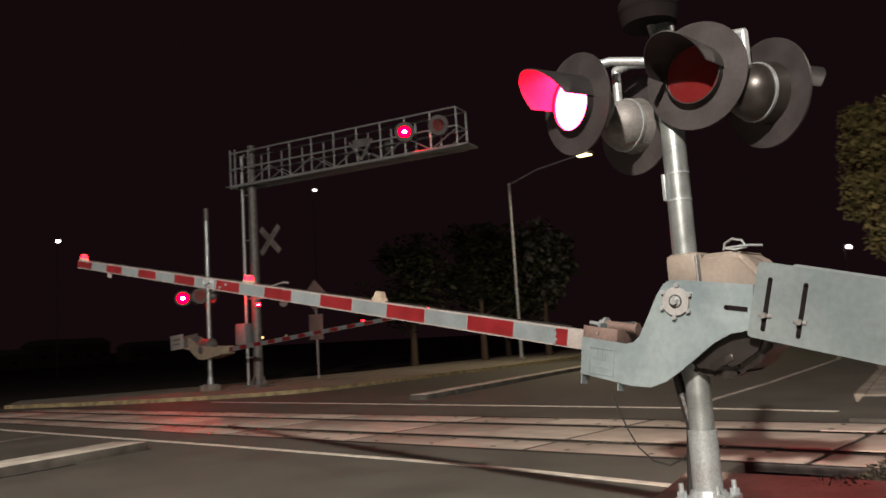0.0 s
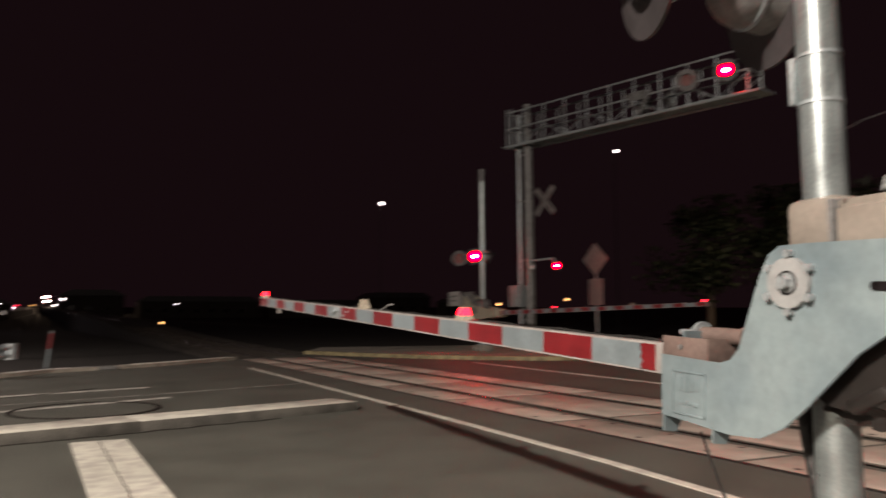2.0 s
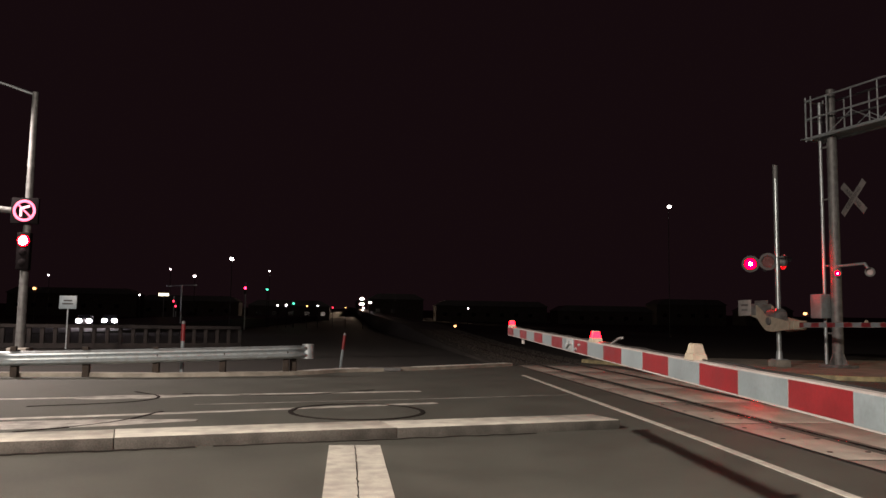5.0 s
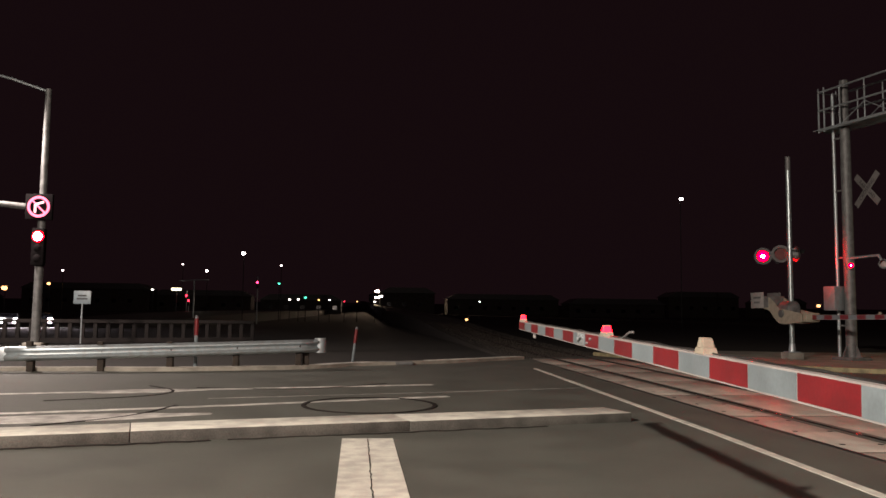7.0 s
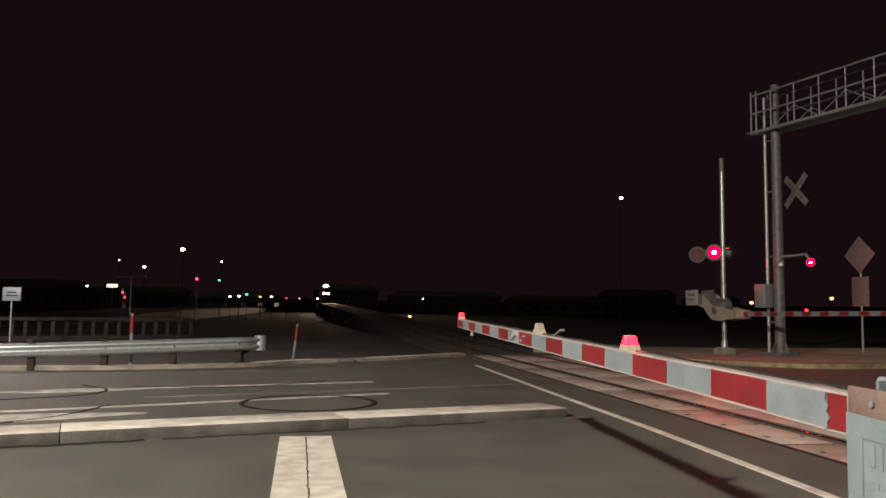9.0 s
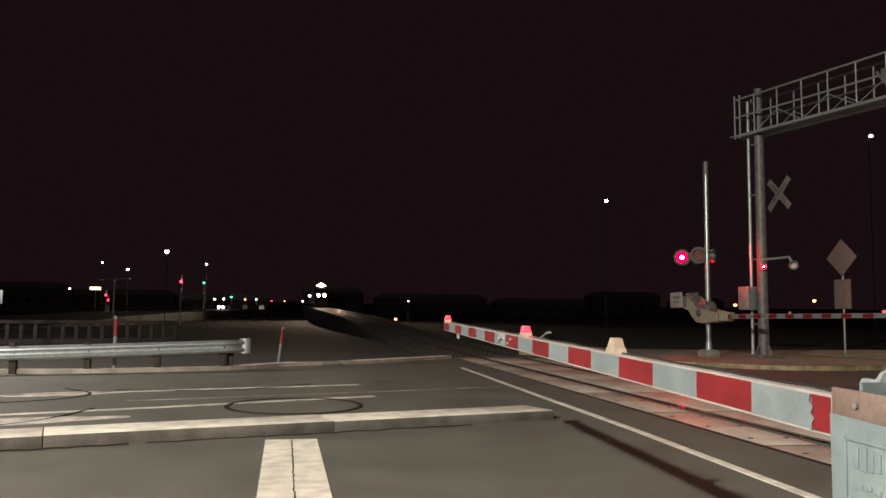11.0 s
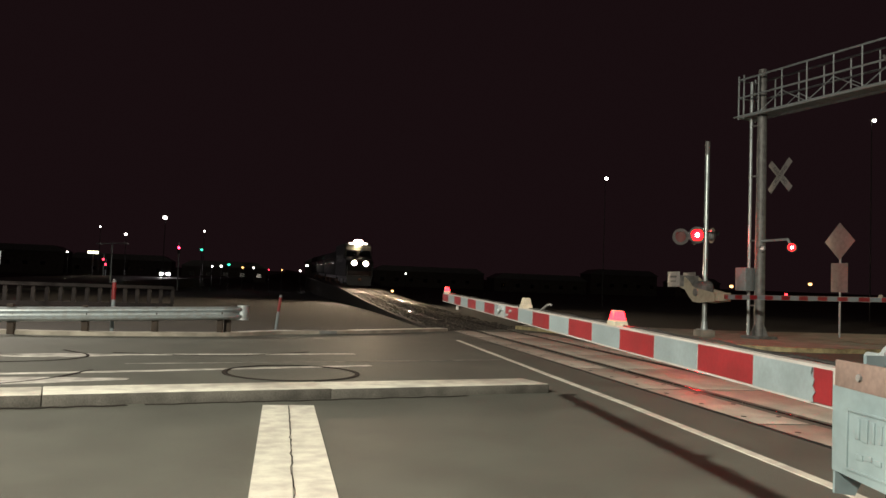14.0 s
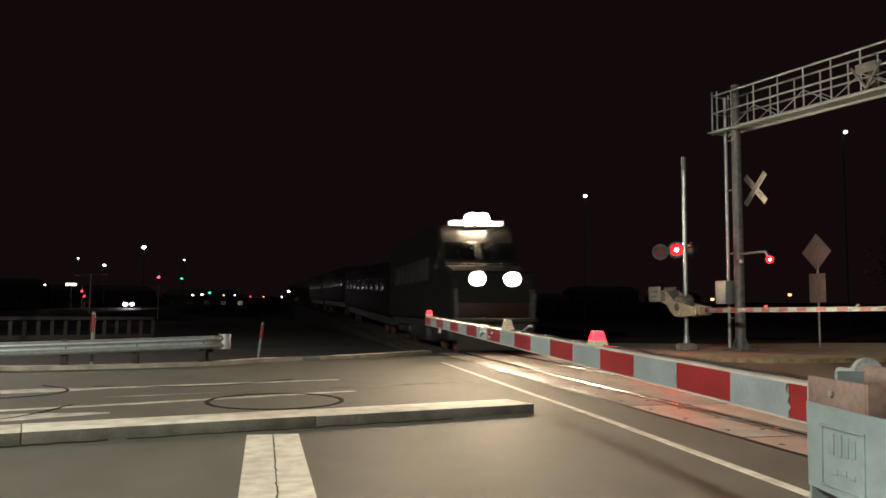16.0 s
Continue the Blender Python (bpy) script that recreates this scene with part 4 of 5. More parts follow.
part("diamond", box(bm_new(), (0, 0, 0), (1.1, 0.012, 1.1), pose(0, 0, 3.95, 0, 45, 0), 0.004), M["sign_back"], sg, "plain grey diamond panel")
part("plate", box(bm_new(), (0, 0, 2.45), (0.86, 0.012, 1.2), None, 0.004), M["sign_back"], sg)


# ---- street lamps ----
def street_lamp(m, h, reach, glowing, label, big=1.0, arm_up=0.6):
    ob = thing("street_lamp", m, label, "street lamp", "street lamps")
    part("pole", rod(bm_new(), (0, 0, 0), (0, 0, h), 0.11, 0.06, 14), M["galv"], ob)
    part("base", box(bm_new(), (0, 0, 0.1), (0.4, 0.4, 0.2), None, 0.02), M["pavement"], ob)
    part("arm", pipe(bm_new(), [(0, 0, h - 0.1), (0, reach * 0.4, h + arm_up * 0.6), (0, reach, h + arm_up)], 0.035, 8), M["galv"], ob)
    hd = part("head", box(bm_new(), (0, reach + 0.3, h + arm_up), (0.32 * big, 0.75 * big, 0.14), None, 0.04), M["dull"], ob)
    part("lens", box(bm_new(), (0, reach + 0.32, h + arm_up - 0.10), (0.26 * big, 0.5 * big, 0.07), None, 0.02), glowing, hd, "lit lamp lens")
    return ob


street_lamp(pose(36.6, 17.8, 0.1, 0, 0, 180), 10.85, 5.1, E_YEL, "slim street lamp shining yellow over the road", 1.5, 0.75)
# two unseen posts added out of view; only the second stands under a beam
street_lamp(pose(-9.5, -14.2, 0.0, 0, 0, 0), 9.7, 5.4, E_WHITE, "unseen street lamp added behind the pavement")
street_lamp(pose(9.0, -22.0, 0.0, 0, 0, 0), 9.5, 2.7, E_WHITE, "unseen street lamp added behind the pavement")


def far_lamp(x, y, z, r, glowing, label="distant lit street lamp on a thin pole"):
    r *= 0.72
    ob = thing("street_lamp", pose(x, y, 0), label, "street lamp", "distant street lamps")
    part("pole", rod(bm_new(), (0, 0.4, -0.1), (0, 0.4, z), 0.07, 0.05, 8), M["black"], ob)
    hd = part("head", box(bm_new(), (0, 0.1, z + r * 0.9), (r * 2, r * 2.6, r * 0.5), None, 0.02), M["dull"], ob)
    part("lens", ball(bm_new(), (0, 0, z), r, (1, 1, 0.8), 12, 8), glowing, hd)
    return ob


LAMP_E = (70.0, 7.2, 7.4)
far_lamp(49.7, 110, 20.3, 0.42, E_WHITE)
far_lamp(60.0, 63.3, 21.0, 0.28, E_WHITE)
far_lamp(-17.2, 110, 10.43, 0.42, E_WHITE)
far_lamp(-34.3, 150, 11.1, 0.22, E_WHITE)
far_lamp(-29.7, 150, 9.9, 0.38, E_WHITE)
far_lamp(-15.47, 150, 11.2, 0.25, E_WHITE)
far_lamp(-56.6, 150, 9.5, 0.25, E_WHITE)
far_lamp(-39.8, 150, 6.1, 0.25, E_WHITE)
far_lamp(-67.0, 150, 6.0, 0.75, E_WARM, "distant warm lamp on a thin pole")
far_lamp(-59.0, 150, 6.95, 0.45, E_WARM, "distant warm lamp on a thin pole")
far_lamp(*LAMP_E, 0.3, E_WHITE)
far_lamp(96.2, 150, 4.7, 0.55, E_WARM, "distant warm lamp on a thin pole")
far_lamp(115.6, 150, 5.9, 0.55, E_WARM, "distant warm lamp on a thin pole")
for x, z, r, g in ((-10.6, 4.95, 0.35, E_GREEN), (-15.8, 7.6, 0.32, E_GREEN), (-13.7, 4.5, 0.25, E_WHITE), (-5.9, 4.55, 0.22, E_WHITE), (-0.5, 4.3, 0.18, E_WARM), (4.3, 5.4, 0.35, E_WHITE),
                   (14.0, 1.2, 0.42, E_WHITE), (21.4, 1.0, 0.40, E_WARM), (-8.0, 4.5, 0.25, E_WARM), (-12.0, 4.6, 0.3, E_WHITE), (-3.0, 4.3, 0.2, E_FRED), (24.0, 4.6, 0.2, E_WHITE), (3.0, 4.3, 0.25, E_WHITE)):
    far_lamp(x, 150, z, r, g, "distant small light beside the road")


tw = thing("street_lamp", pose(-24.1, 110, 0), "unlit double-armed street lamp far off", "street lamp", "distant street lamps")
part("pole", rod(bm_new(), (0, 0, -0.1), (0, 0, 6.4), 0.14, 0.10, 10), M["galv"], tw)
part("arm", pipe(bm_new(), [(-1.5, 0, 6.3), (0, 0, 6.42), (1.5, 0, 6.48)], 0.06, 8), M["galv"], tw)
for q in (-1, 1):
    part("head", box(bm_new(), (q * 1.75, 0, 6.38 + 0.1 * q), (0.8, 0.35, 0.14), None, 0.04), M["galv"], tw)


# ---- traffic signals ----
def far_signal(x, y, z, on):
    ob = thing("traffic_light", pose(x, y, 0), "distant traffic light showing red", "traffic light", "distant traffic lights")
    part("pole", rod(bm_new(), (0, 0.3, -0.1), (0, 0.3, z + 1), 0.12, 0.09, 10), M["galv"], ob)
    hs = part("housing", box(bm_new(), (0, 0.1, z - 0.35), (0.45, 0.3, 1.3), None, 0.04), M["black"], ob)
    for k in range(3):
        part("lens", ball(bm_new(), (0, -0.06, z - 0.4 * k), 0.2 if not k else 0.13, (1, 0.4, 1)), on if k == 0 else M["black"], hs)
    return ob


far_signal(-17.53, 130, 7.0, glow("far_red_signal", (1.0, 0.02, 0.06), 18, False))
far_signal(-33.4, 150, 5.0, E_FRED)
far_signal(-33.4, 152, 4.1, E_FRED)
cy = thing("street_sign", pose(-35.1, 149, 0.4), "distant lit yellow-white panel on a pole", "sign")
part("pole", rod(bm_new(), (0, 0.2, -0.1), (0, 0.2, 6.2), 0.1, seg=8), M["dull"], cy)
part("panel", box(bm_new(), (0, 0, 5.8), (1.9, 0.1, 0.5), None, 0.05), glow("lit_panel", (1.0, 0.95, 0.6), 3, False), cy)

tl = thing("traffic_light", pose(-12.47, 22, 0.06), "grey signal pole with red lamp and lit no-turn sign", "traffic light")
part("pole", rod(bm_new(), (0, 0, -0.1), (0, 0, 10.0), 0.17, 0.11, 20), M["dull"], tl)
part("base", box(bm_new(), (0, 0, 0.12), (0.7, 0.7, 0.3), None, 0.03), M["pavement"], tl)
part("lamp_arm", pipe(bm_new(), [(0, 0, 9.9), (-1.2, -0.3, 10.25), (-3.0, -1.3, 10.55)], 0.05, 8), M["galv"], tl)
part("lamp_head", box(bm_new(), (-3.4, -1.5, 10.5), (0.9, 0.4, 0.16), pose(0, 0, 0, 0, 0, 0), 0.04), M["dull"], tl)
part("signal_arm", rod(bm_new(), (0, 0, 5.35), (-7.0, -1.2, 5.9), 0.13, 0.08, 14), M["dull"], tl)
sbx = part("sign_box", box(bm_new(), (0.0, -0.28, 5.37), (0.98, 0.16, 0.98), None, 0.03), M["matte"], tl, "black lit-sign box")
rg = bm_new()
for k in range(32):
    a, b = k * math.tau / 32, (k + 1) * math.tau / 32
    rod(rg, (0.36 * math.cos(a), -0.375, 5.37 + 0.36 * math.sin(a)), (0.36 * math.cos(b), -0.375, 5.37 + 0.36 * math.sin(b)), 0.05, seg=6)
rod(rg, (-0.25, -0.375, 5.62), (0.25, -0.375, 5.12), 0.032, seg=6)
part("sign_ring", rg, E_RING, sbx, "lit red ring with a bar")
aw = bm_new()
rod(aw, (-0.12, -0.372, 5.15), (-0.12, -0.372, 5.45), 0.04, seg=6)
rod(aw, (-0.12, -0.372, 5.45), (0.18, -0.372, 5.55), 0.04, seg=6)
part("sign_arrow", aw, glow("lit_arrow", (1.0, 0.55, 0.60), 3), sbx, "lit white turn arrow")
hsg = part("housing", box(bm_new(), (0.05, -0.28, 3.85), (0.46, 0.3, 1.4), None, 0.04), M["matte"], tl)
# red ring and pale core make the signal's halo and glare as parts
lens_rim = part("lens_rim", rod(bm_new(), (0.05, -0.41, 4.24), (0.05, -0.445, 4.24), 0.22, 0.2, 28), E_SIGNAL, hsg, "red glowing ring standing in for the lens's halo")
part("lens_red", ball(bm_new(), (0.05, -0.44, 4.24), 0.165, (1, 0.3, 1)), E_CORE, hsg, "lit red lens, glare put in as a white core")
for k, z in enumerate((3.82, 3.42)):
    part("lens_dark", ball(bm_new(), (0.05, -0.42, z), 0.15, (1, 0.4, 1)), M["matte"], hsg)

# small white board on a post
sq = thing("road_sign", pose(-13.47, 30, 0.1), "small pale square board on a thin post", "sign")
part("post", rod(bm_new(), (0, 0.04, -0.1), (0, 0.04, 2.0), 0.035, seg=8), M["galv"], sq)
part("board", box(bm_new(), (0, 0, 2.1), (0.78, 0.015, 0.62), None, 0.004), M["white"], sq)
part("writing_bar", box(bm_new(), (0, -0.012, 2.18), (0.4, 0.006, 0.07)), M["black"], sq)
part("writing_bar", box(bm_new(), (0, -0.012, 2.03), (0.5, 0.006, 0.07)), M["black"], sq)


# ---- guard rail and marker posts ----
def guard_rail(pts):
    ob = thing("guard_rail", pose(0, 0, 0), "galvanised corrugated guard rail on weathered timber posts", "guard rail")
    prof = ((0.0, -0.155), (0.035, -0.13), (0.075, -0.10), (0.08, -0.07), (0.02, -0.025), (0.015, 0.0), (0.02, 0.025), (0.08, 0.07), (0.075, 0.10), (0.035, 0.13), (0.0, 0.155))
    bm = bm_new()
    rows = []
    for i, (x, y) in enumerate(pts):
        a, b = Vector(pts[max(0, i - 1)]), Vector(pts[min(len(pts) - 1, i + 1)])
        d = (b - a).normalized()
        n = Vector((d.y, -d.x))
        rows.append([bm.verts.new((x + n.x * u * 1.2, y + n.y * u * 1.2, 0.44 + 0.19 * i / (len(pts) - 1) + v * 1.15)) for u, v in prof])
    for a, b in zip(rows, rows[1:]):
        for k in range(len(prof) - 1):
            bm.faces.new((a[k], b[k], b[k + 1], a[k + 1]))
    beam = part("beam", bm, M["galv"], ob, "corrugated steel beam")
    sol = beam.modifiers.new("thickness", "SOLIDIFY")
    sol.thickness = 0.006
    for i in range(1, len(pts) - 1, 3):
        x, y = pts[i]
        part("post", box(bm_new(), (x, y + 0.17, 0.28), (0.16, 0.18, 0.76), None, 0.01), M["wood"], ob, "weathered timber post")
        part("block", box(bm_new(), (x, y + 0.05, 0.6), (0.14, 0.12, 0.3), None, 0.01), M["wood"], ob)
    x, y = pts[-1]
    e = rod(bm_new(), (x + 0.05, y + 0.1, 0.44), (x + 0.05, y + 0.1, 0.84), 0.16, seg=20)
    part("end_shoe", e, M["galv"], ob, "rounded end shoe")
    part("end_post", box(bm_new(), (x - 0.35, y + 0.2, 0.28), (0.18, 0.2, 0.76), None, 0.01), M["wood"], ob)
    x, y = pts[0]
    part("end_plate", box(bm_new(), (x - 0.12, y, 0.44), (0.32, 0.05, 0.34), None, 0.02), M["galv"], ob)
    return ob


guard_rail([(-9.0 + 7.5 * k / 14, 11.0 + 1.75 * (k / 14) ** 1.5) for k in range(15)])


def marker_post(x, y, h, r, lean=0.0):
    ob = thing("marker_post", pose(x, y, -0.1, 0, lean, 0), "slim white marker post with a dark red top band", "post", "marker posts")
    part("shaft", rod(bm_new(), (0, 0, 0), (0, 0, h), r, r * 0.92, 14), M["white"], ob)
    part("band", rod(bm_new(), (0, 0, h - 0.5), (0, 0, h - 0.05), r * 1.06, seg=14), M["red"], ob)
    part("cap", ball(bm_new(), (0, 0, h), r, (1, 1, 0.6)), M["dull"], ob)


marker_post(-4.71, 12.3, 1.5, 0.05)
marker_post(-0.58, 16.0, 1.2, 0.045, 6)

# low bridge parapet and fence beyond, in the dark
pw = thing("parapet", pose(0, 0, 0), "low dark balustrade of the road beyond", "fence")
part("top_rail", ribbon(bm_new(), [(-26, 31.5), (-14, 34.5), (-6.5, 38)], 0.35, 0.95, 1.12), M["parapet"], pw)
part("plinth", ribbon(bm_new(), [(-26, 31.5), (-14, 34.5), (-6.5, 38)], 0.3, -0.1, 0.15), M["parapet"], pw)
for k in range(34):
    f = k / 33
    x = -26 + 19.5 * f
    y = 31.5 + 3 * (x + 26) / 12 if x < -14 else 34.5 + 3.5 * (x + 14) / 7.5
    part("baluster", box(bm_new(), (x, y, 0.55), (0.2, 0.16, 0.84), None, 0.02), M["parapet"], pw)


# ---- trees and shrubs ----
def tree(m, h, w, leaf, seed, label, n=900, trunk=0.25, size=0.2):
    rnd = random.Random(seed)
    ob = thing("tree", m, label, "tree", "roadside trees")
    tr = bm_new()
    rod(tr, (0, 0, -0.1), (0.1, 0, h * 0.45), trunk, trunk * 0.6, 10)
    rod(tr, (0.1, 0, h * 0.45), (0.0, 0.1, h * 0.85), trunk * 0.6, trunk * 0.15, 8)
    limbs = []
    for k in range(11):
        z = h * rnd.uniform(0.25, 0.8)
        a = rnd.random() * math.tau
        r = w * rnd.uniform(0.4, 0.9) * (1.1 - z / h * 0.6)
        e = (r * math.cos(a), r * math.sin(a), z + r * 0.5)
        rod(tr, (0.05, 0, z), e, trunk * 0.28, trunk * 0.06, 6)
        limbs.append(e)
    part("trunk", tr, M["bark"], ob)
    verts, faces = [], []
    clumps = [(Vector(e), w * rnd.uniform(0.3, 0.5)) for e in limbs] + [(Vector((rnd.uniform(-.4, .4) * w, rnd.uniform(-.4, .4) * w, h * rnd.uniform(0.4, 0.97))), w * rnd.uniform(0.25, 0.45)) for k in range(14)]
    for k in range(n):
        c, r = rnd.choice(clumps)
        d = Vector((rnd.gauss(0, 1), rnd.gauss(0, 1), rnd.gauss(0, 1)))
        p = c + d.normalized() * r * rnd.random() ** 0.4
        p.z = min(max(p.z, 0.3), h * 1.04)
        u = Vector((rnd.gauss(0, 1), rnd.gauss(0, 1), rnd.gauss(0, 1))).normalized()
        v = u.orthogonal().normalized()
        s = size * rnd.uniform(0.6, 1.4)
        i = len(verts)
        verts += [p - u * s, p + v * s * 0.5, p + u * s, p - v * s * 0.5]
        faces.append((i, i + 1, i + 2, i + 3))
    me = bpy.data.meshes.new("crown")
    me.from_pydata([tuple(q) for q in verts], [], faces)
    me.materials.append(leaf)
    c = new("crown", me)
    c.parent = ob
    return ob


sp3 = thing("street_pole", pose(27.7, -5.35, 0.0), "plain grey street pole beside the lit tree", "pole")
part("shaft", rod(bm_new(), (0, 0, -0.1), (0, 0, 11.0), 0.14, 0.10, 16), M["galv"], sp3)
part("base", box(bm_new(), (0, 0, 0.1), (0.4, 0.4, 0.3), None, 0.03), M["pavement"], sp3)
tree(pose(26.5, -4.55, 0.1), 8.8, 1.8, M["leaf_lit"], 3, "leafy street tree, lamplight put into its leaf colour", 9000, 0.18, 0.13)
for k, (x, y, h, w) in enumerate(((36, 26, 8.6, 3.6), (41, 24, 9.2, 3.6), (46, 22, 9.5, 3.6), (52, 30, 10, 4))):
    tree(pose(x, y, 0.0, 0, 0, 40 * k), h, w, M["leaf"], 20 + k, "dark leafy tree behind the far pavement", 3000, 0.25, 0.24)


def shrub(x, y, h, w, seed):
    rnd = random.Random(seed)
    ob = thing("shrub", pose(x, y, -0.05), "low dark scrubby plant beside the tracks", "shrub", "shrubs beside the tracks")
    verts, faces = [], []
    for k in range(900):
        a, r = rnd.random() * math.tau, w * rnd.random() ** 0.6
        z = h * (1 - (r / w) ** 2) * rnd.random() ** 0.5
        p = Vector((r * math.cos(a), r * math.sin(a), z))
        u = Vector((rnd.gauss(0, 1), rnd.gauss(0, 1), rnd.gauss(0, 1) + 0.6)).normalized()
        v = u.orthogonal().normalized()
        s = rnd.uniform(0.015, 0.04)
        i = len(verts)
        verts += [p - u * s, p + v * s * 0.35, p + u * s, p - v * s * 0.35]
        faces.append((i, i + 1, i + 2, i + 3))
    me = bpy.data.meshes.new("foliage")
    me.from_pydata([tuple(q) for q in verts], [], faces)
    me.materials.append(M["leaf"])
    c = new("foliage", me)
    c.parent = ob


for k, (x, y) in enumerate(((2.9, -8.5), (3.5, -8.6), (4.2, -8.9), (4.8, -9.3), (3.2, -9.2), (4.0, -9.7), (10.4, -7.9), (11.2, -8.2), (10.1, -8.6))):
    shrub(x, y, 0.16 + 0.06 * (k % 3) if x < 10 else 0.45, 0.5, 60 + k)


# ---- the train ----
def wheelset(parent, y):
    w = bm_new()
    for s in (-1, 1):
        rod(w, (s * 0.68, y, 0.5), (s * 0.80, y, 0.5), 0.5, seg=28)
        rod(w, (s * 0.68, y, 0.5), (s * 0.71, y, 0.5), 0.53, seg=28)
    rod(w, (-0.7, y, 0.5), (0.7, y, 0.5), 0.09, seg=12)
    part("wheelset", w, M["rust"], parent)


loco = thing("locomotive", pose(6.8, 60, 0.006), "diesel passenger locomotive with bright headlamps coming along the track", "locomotive")
XZ = Matrix(((1, 0, 0, 0), (0, 0, 1, 0), (0, 1, 0, 0), (0, 0, 0, 1)))
SIDEL = ((0.0, 1.15), (0.0, 2.75), (0.12, 2.92), (1.9, 3.22), (2.75, 4.45), (2.95, 4.72), (3.6, 4.9), (17.0, 4.9), (17.0, 1.15))
lb = prism(bm_new(), [(a, b) for a, b in SIDEL], Matrix.Translation((-1.5, 0, 0)) @ YZ, 3.0)
bmesh.ops.bevel(lb, geom=list(lb.edges), offset=0.10, segments=3, affect="EDGES")
part("body", lb, M["loco"], loco, "pale grey locomotive body with a sloping nose, colour dimmed to near black")
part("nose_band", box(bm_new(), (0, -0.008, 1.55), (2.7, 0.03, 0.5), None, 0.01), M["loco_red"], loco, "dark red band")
part("anticlimber", box(bm_new(), (0, -0.15, 1.22), (2.9, 0.35, 0.14), None, 0.03), M["black"], loco)
pl = bm_new()
prism(pl, [(-1.4, 1.15), (1.4, 1.15), (1.25, 0.18), (-1.25, 0.18)], Matrix.Translation((0, -0.12, 0)) @ XZ, 0.06)
part("pilot", pl, M["black"], loco)
part("coupler", box(bm_new(), (0, -0.45, 0.85), (0.3, 0.6, 0.28), None, 0.05), M["rust"], loco)
part("underframe", box(bm_new(), (0, 8.5, 1.0), (2.6, 16.4, 0.3)), M["black"], loco)
part("fuel_tank", box(bm_new(), (0, 8.6, 0.62), (2.5, 4.2, 0.8), None, 0.1), M["black"], loco)
for x in (-0.72, 0.72):
    o = part("windscreen", box(bm_new(), (0, 0, 0), (1.2, 0.03, 0.86), None, 0.02), M["glass"], loco, "dark cab windscreen")
    o.matrix_basis = pose(x, 2.29, 3.78, -36, 0, 0)
for x in (-1.51, 1.51):
    part("side_window", box(bm_new(), (x, 3.0, 3.45), (0.02, 0.9, 0.7), None, 0.005), M["glass"], loco)
    for k in range(6):
        part("grille", box(bm_new(), (x, 5.5 + 1.7 * k, 3.2), (0.03, 1.3, 0.9), None, 0.01), M["black"], loco)
hh = box(bm_new(), (0, 2.92, 5.0), (0.92, 0.30, 0.56), None, 0.05)
hcase = part("headlamp_case", hh, M["loco"], loco)
for x in (-0.21, 0.21):
    part("headlamp", rod(bm_new(), (x, 2.74, 5.02), (x, 2.70, 5.02), 0.2, seg=24), E_TOP, hcase, "bright headlamp")
for x in (-0.72, 0.72):
    part("number_board", box(bm_new(), (x, 2.80, 4.88), (0.62, 0.10, 0.16), None, 0.02), E_NUM, loco, "lit number board")
for x in (-0.62, 0.62):
    dl = rod(bm_new(), (x, 0.0, 2.64), (x, -0.10, 2.64), 0.24, seg=24)
    dcase = part("ditch_lamp_case", dl, M["black"], loco)
    part("ditch_lamp", rod(bm_new(), (x, -0.10, 2.64), (x, -0.115, 2.64), 0.2, seg=24), E_HEAD, dcase, "bright ditch lamp")
# unseen mirror rings added to throw the lamps' light forward
def reflector(x, y, z, r, length):
    t = bm_new()
    ring = [[t.verts.new((x + rr * math.cos(k * math.tau / 28), yy, z + rr * math.sin(k * math.tau / 28))) for rr, yy in ((r, y), (r * 1.12, y - length), (r * 1.16, y - length), (r * 1.1, y))] for k in range(28)]
    for k in range(28):
        a, b = ring[k], ring[(k + 1) % 28]
        for q in range(4):
            t.faces.new((a[q], a[(q + 1) % 4], b[(q + 1) % 4], b[q]))
    bmesh.ops.recalc_face_normals(t, faces=t.faces)
    part("reflector", t, M["chrome"], loco, "mirror ring added to throw the lamp's light forward")


for x in (-0.62, 0.62):
    reflector(x, -0.09, 2.64, 0.205, 0.03)
# unseen slats added to keep ditch-lamp light off the ground close by
for x in (-0.62, 0.62):
    for k in range(-4, 5):
        half = math.sqrt(0.2 ** 2 - (0.045 * k) ** 2)
        part("lamp_slat", box(bm_new(), (x, -0.22, 2.64 + 0.045 * k), (2 * half, 0.19, 0.002)), M["matte"], loco, "thin black slat added to trim the lamp's beam")
# unseen shield added so the headlamps spare the nearest ground
part("lamp_visor", box(bm_new(), (0, 2.50, 4.845), (1.0, 0.46, 0.012), None, 0.003), M["matte"], loco, "black shield added to keep headlamp light off the near ground")
for x in (-0.21, 0.21):
    reflector(x, 2.72, 5.02, 0.20, 0.07)
for s in (-1, 1):
    part("handrail", pipe(bm_new(), [(s * 1.35, -0.1, 1.25), (s * 1.38, -0.14, 2.1), (s * 1.38, 0.1, 2.4)], 0.018, 8), M["white"], loco)
part("horn", rod(bm_new(), (0.5, 3.0, 4.6), (0.5, 2.5, 4.6), 0.04, 0.10, 12), M["dull"], loco)
for y in (2.6, 5.0, 12.4, 14.8):
    wheelset(loco, y)
for y in (3.8, 13.6):
    part("truck_frame", box(bm_new(), (0, y, 0.62), (2.4, 3.6, 0.4), None, 0.06), M["black"], loco)
cars = [loco]
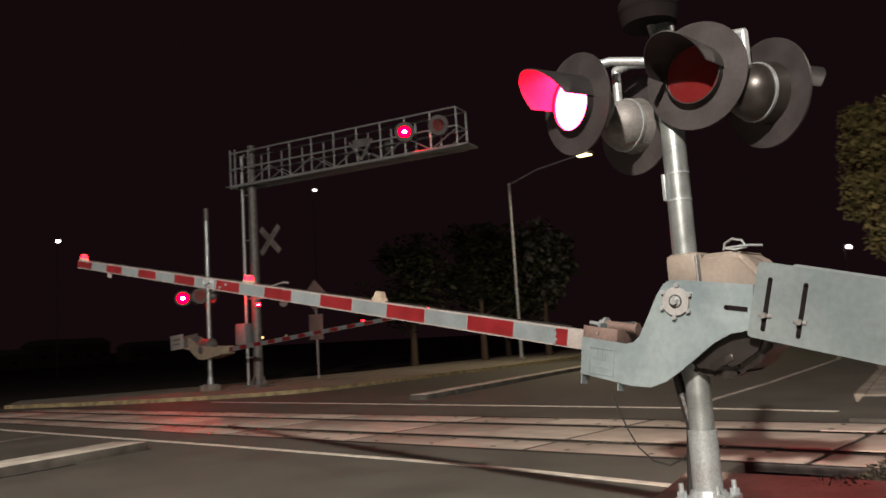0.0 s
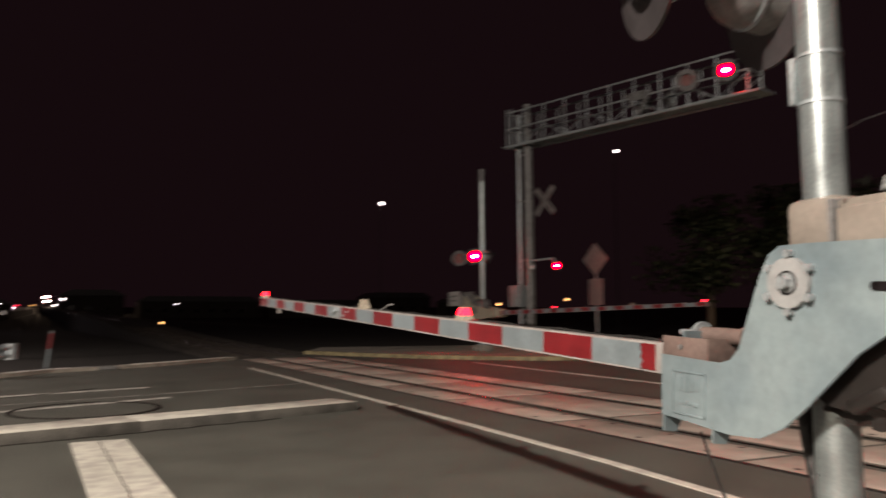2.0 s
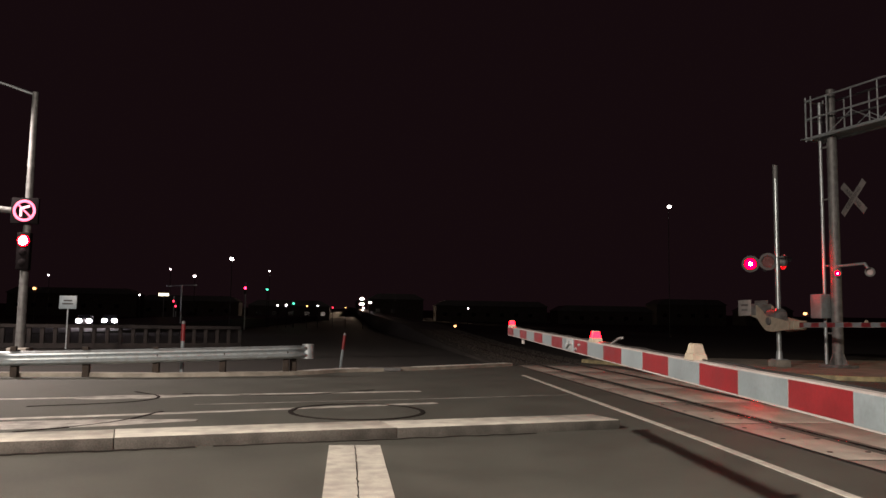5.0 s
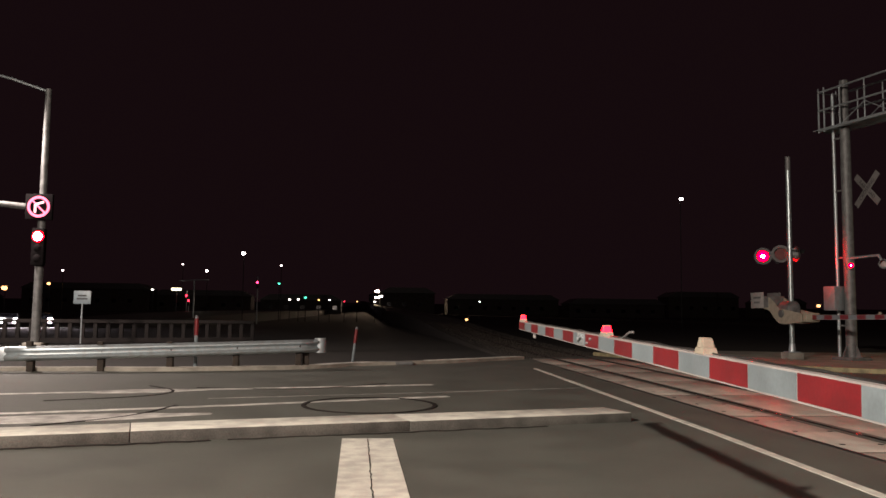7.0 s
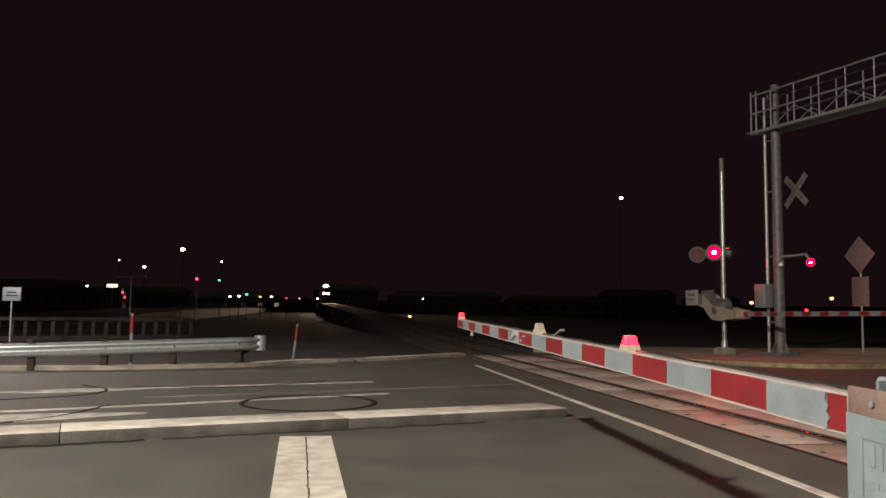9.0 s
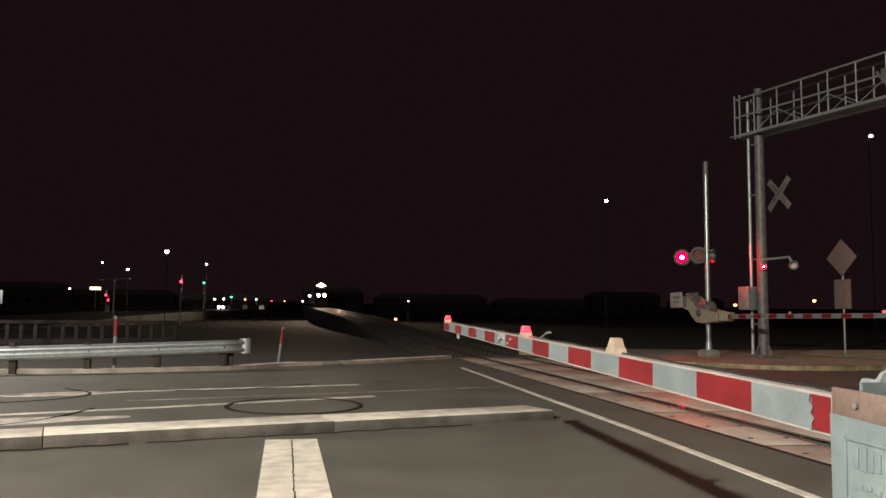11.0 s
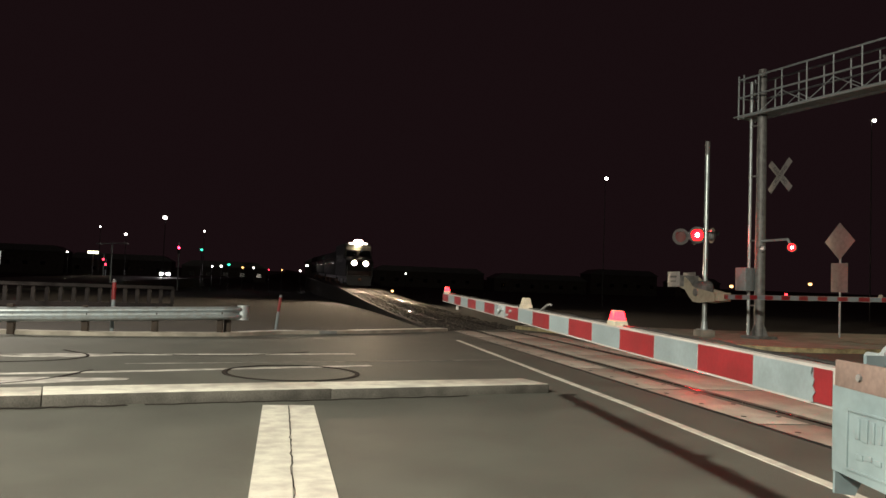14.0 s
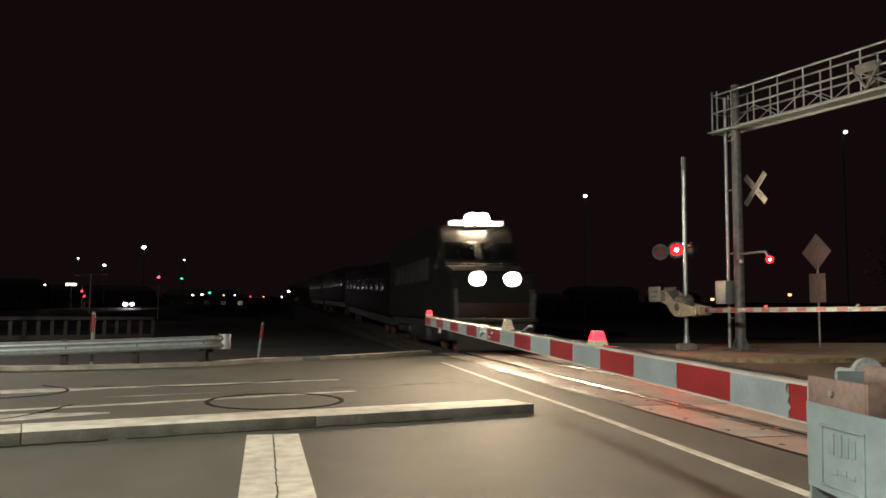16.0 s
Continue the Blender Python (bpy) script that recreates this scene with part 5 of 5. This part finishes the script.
for c in range(3):
    co = thing("passenger_coach", pose(6.8, 80 + 26 * c, 0.006), "silver passenger coach behind the locomotive, colour dimmed to near black", "train coach", "coaches of the train")
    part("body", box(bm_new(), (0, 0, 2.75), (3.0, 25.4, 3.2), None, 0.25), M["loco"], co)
    part("underframe", box(bm_new(), (0, 0, 0.95), (2.4, 23, 0.5)), M["black"], co)
    for s in (-1, 1):
        for k in range(9):
            part("window", box(bm_new(), (s * 1.505, -10 + 2.5 * k, 3.0), (0.02, 1.6, 0.75), None, 0.005), M["glass"], co)
    for y in (-9.6, -7.2, 7.2, 9.6):
        wheelset(co, y)
    cars.append(co)


# ---- cars on the far road ----
def far_car(name_label, colour):
    ob = thing("car", pose(0, 0, 0), name_label, "car", "cars on the far road")
    b = bm_new()
    prism(b, [(-2.2, 0.3), (-2.25, 0.75), (-1.3, 0.95), (-0.6, 1.42), (1.0, 1.45), (1.8, 1.0), (2.2, 0.9), (2.2, 0.3)], Matrix.Translation((-0.88, 0, 0)) @ YZ, 1.76)
    bmesh.ops.bevel(b, geom=list(b.edges), offset=0.06, segments=2, affect="EDGES")
    part("body", b, colour, ob)
    part("windscreen", box(bm_new(), (0, 0, 0), (1.45, 0.03, 0.75), pose(0, -0.98, 1.2, -56, 0, 0)), M["glass"], ob)
    for x in (-0.62, 0.62):
        part("headlight", ball(bm_new(), (x, -2.24, 0.68), 0.27, (1.2, 0.4, 0.9)), E_CAR, ob, "lit white headlight")
        for y in (-1.4, 1.4):
            part("wheel", rod(bm_new(), (x * 1.45 - 0.1, y, 0.33), (x * 1.45 + 0.1, y, 0.33), 0.33, seg=18), M["rubber"], ob)
    return ob


car_a, car_b, car_c = far_car("car with white headlights on", M["dull"]), far_car("car with white headlights on", M["glass"]), far_car("car with white headlights on", M["dull"])
far_road = tagged(part("road_beyond", ramp(bm_new(), [(-58, 45, -0.1), (-44, 62, -0.1), (-37, 78, -0.08), (-34.5, 90, 0.1), (-31, 118, 1.2), (-27, 150, 1.95), (-18, 230, 3.0), (-6, 420, 8.0)], 16, -0.5), M["asphalt"], smooth=False),
                  "dark road beyond the balustrade", "road", kind="structure")

# dark rise of trees and roofs along the horizon
for k in range(9):
    w = 18 + 7 * ((k * 7) % 4)
    hb = thing("building", pose(-120 + 34 * k, 250 + 10 * (k % 3), 1.7), "dark low building far off at night", "building", "distant buildings")
    hgt = 4.5 + 1.5 * ((k * 5) % 3)
    wl = part("wall", box(bm_new(), (0, 0, hgt / 2), (w, 10, hgt)), M["wall"], hb)
    part("roof", prism(bm_new(), [(-w / 2 - 0.5, 0), (w / 2 + 0.5, 0), (w / 2 - 3, 1.8), (-w / 2 + 3, 1.8)], Matrix.Translation((0, -5.5, hgt)) @ XZ, 11), M["dull"], hb)
    for q in range(int(w / 5)):
        part("window", box(bm_new(), (-w / 2 + 3 + 5 * q, -5.02, hgt * 0.5), (1.4, 0.06, 1.2)), M["glass"], wl)


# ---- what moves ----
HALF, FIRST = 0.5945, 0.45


def motions():
    # near arm comes down and settles
    walk(swing, [(t, PIVOT @ pose(0, 0, 0, a)) for t, a in
                 ((0, 10.1), (0.3, 8.5), (0.6, 6.6), (0.9, 5.1), (1.2, 3.9), (1.5, 3.35), (2.0, 3.0), (2.5, 2.7), (3.0, 2.2), (3.5, 1.8), (4.0, 1.55), (6.5, 1.35), (9.0, 1.3), (16.0, 1.27))])
    walk(fswing, [(t, FPIVOT @ pose(0, 0, 0, a)) for t, a in ((0, 4.2), (0.5, 3.8), (1.0, 2.9), (1.5, 1.7), (2.0, 0.8), (2.4, 0.4), (4.0, 0.3), (16.0, 0.3))])
    # lamps flash in turn: a half turn of each lens stands in for switching it
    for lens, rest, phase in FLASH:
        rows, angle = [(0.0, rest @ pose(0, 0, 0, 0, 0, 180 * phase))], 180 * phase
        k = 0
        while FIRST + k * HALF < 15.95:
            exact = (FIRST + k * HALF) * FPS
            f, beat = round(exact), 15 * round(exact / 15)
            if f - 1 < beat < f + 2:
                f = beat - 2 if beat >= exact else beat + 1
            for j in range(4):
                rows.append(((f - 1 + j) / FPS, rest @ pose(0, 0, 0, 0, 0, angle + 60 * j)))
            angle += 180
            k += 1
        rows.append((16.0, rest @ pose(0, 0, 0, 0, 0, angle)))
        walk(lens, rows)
    # train: steady speed towards the crossing
    for i, c in enumerate(cars):
        gap = 0 if i == 0 else 17.0 + 13.2 + 26.0 * (i - 1) + 0.5
        rows = []
        for k in range(33):
            t = k / 2
            y = 17.0 + 30.5 * (16 - t) + gap
            d = track_dir(y + 6)
            rows.append((t, pose(track_x(y), y, track_z(y + 6) + 0.008 - 6 * d.z / 2, math.degrees(math.atan2(d.z, 2.0)), 0, -math.degrees(math.atan2(d.x, 2.0)))))
        walk(c, rows)
    for c, rows in ((car_a, CAR_A), (car_b, CAR_B), (car_c, CAR_C)):
        walk(c, [(t, pose(x, y, z, 0, 0, r)) for t, x, y, z, r in rows])


CAR_A = [(0.0, -22.0, 190, 2.5, 8), (3.5, -31.5, 120, 1.24, 12), (6.3, -35.6, 86, 0.0, 16), (7.0, -36.0, 77, -0.07, 22), (7.5, -38.4, 71, -0.09, 26), (9.0, -47, 58, -0.09, 34), (16.0, -54, 49, -0.09, 38)]
CAR_B = [(0.0, -19.5, 192, 2.5, 8), (3.5, -28.6, 121, 1.26, 12), (6.3, -33.1, 88, 0.05, 16), (7.0, -33.4, 79, -0.05, 22), (7.5, -35.4, 73.5, -0.08, 26), (9.0, -44, 61, -0.09, 34), (16.0, -51, 52, -0.09, 38)]
CAR_C = [(0.0, -6.5, 400, 7.45, 6), (12.0, -20.0, 205, 2.7, 8), (14.0, -23.5, 158, 2.08, 10), (15.0, -25.5, 153, 2.02, 12), (16.0, -25.2, 149, 1.94, 14)]
motions()
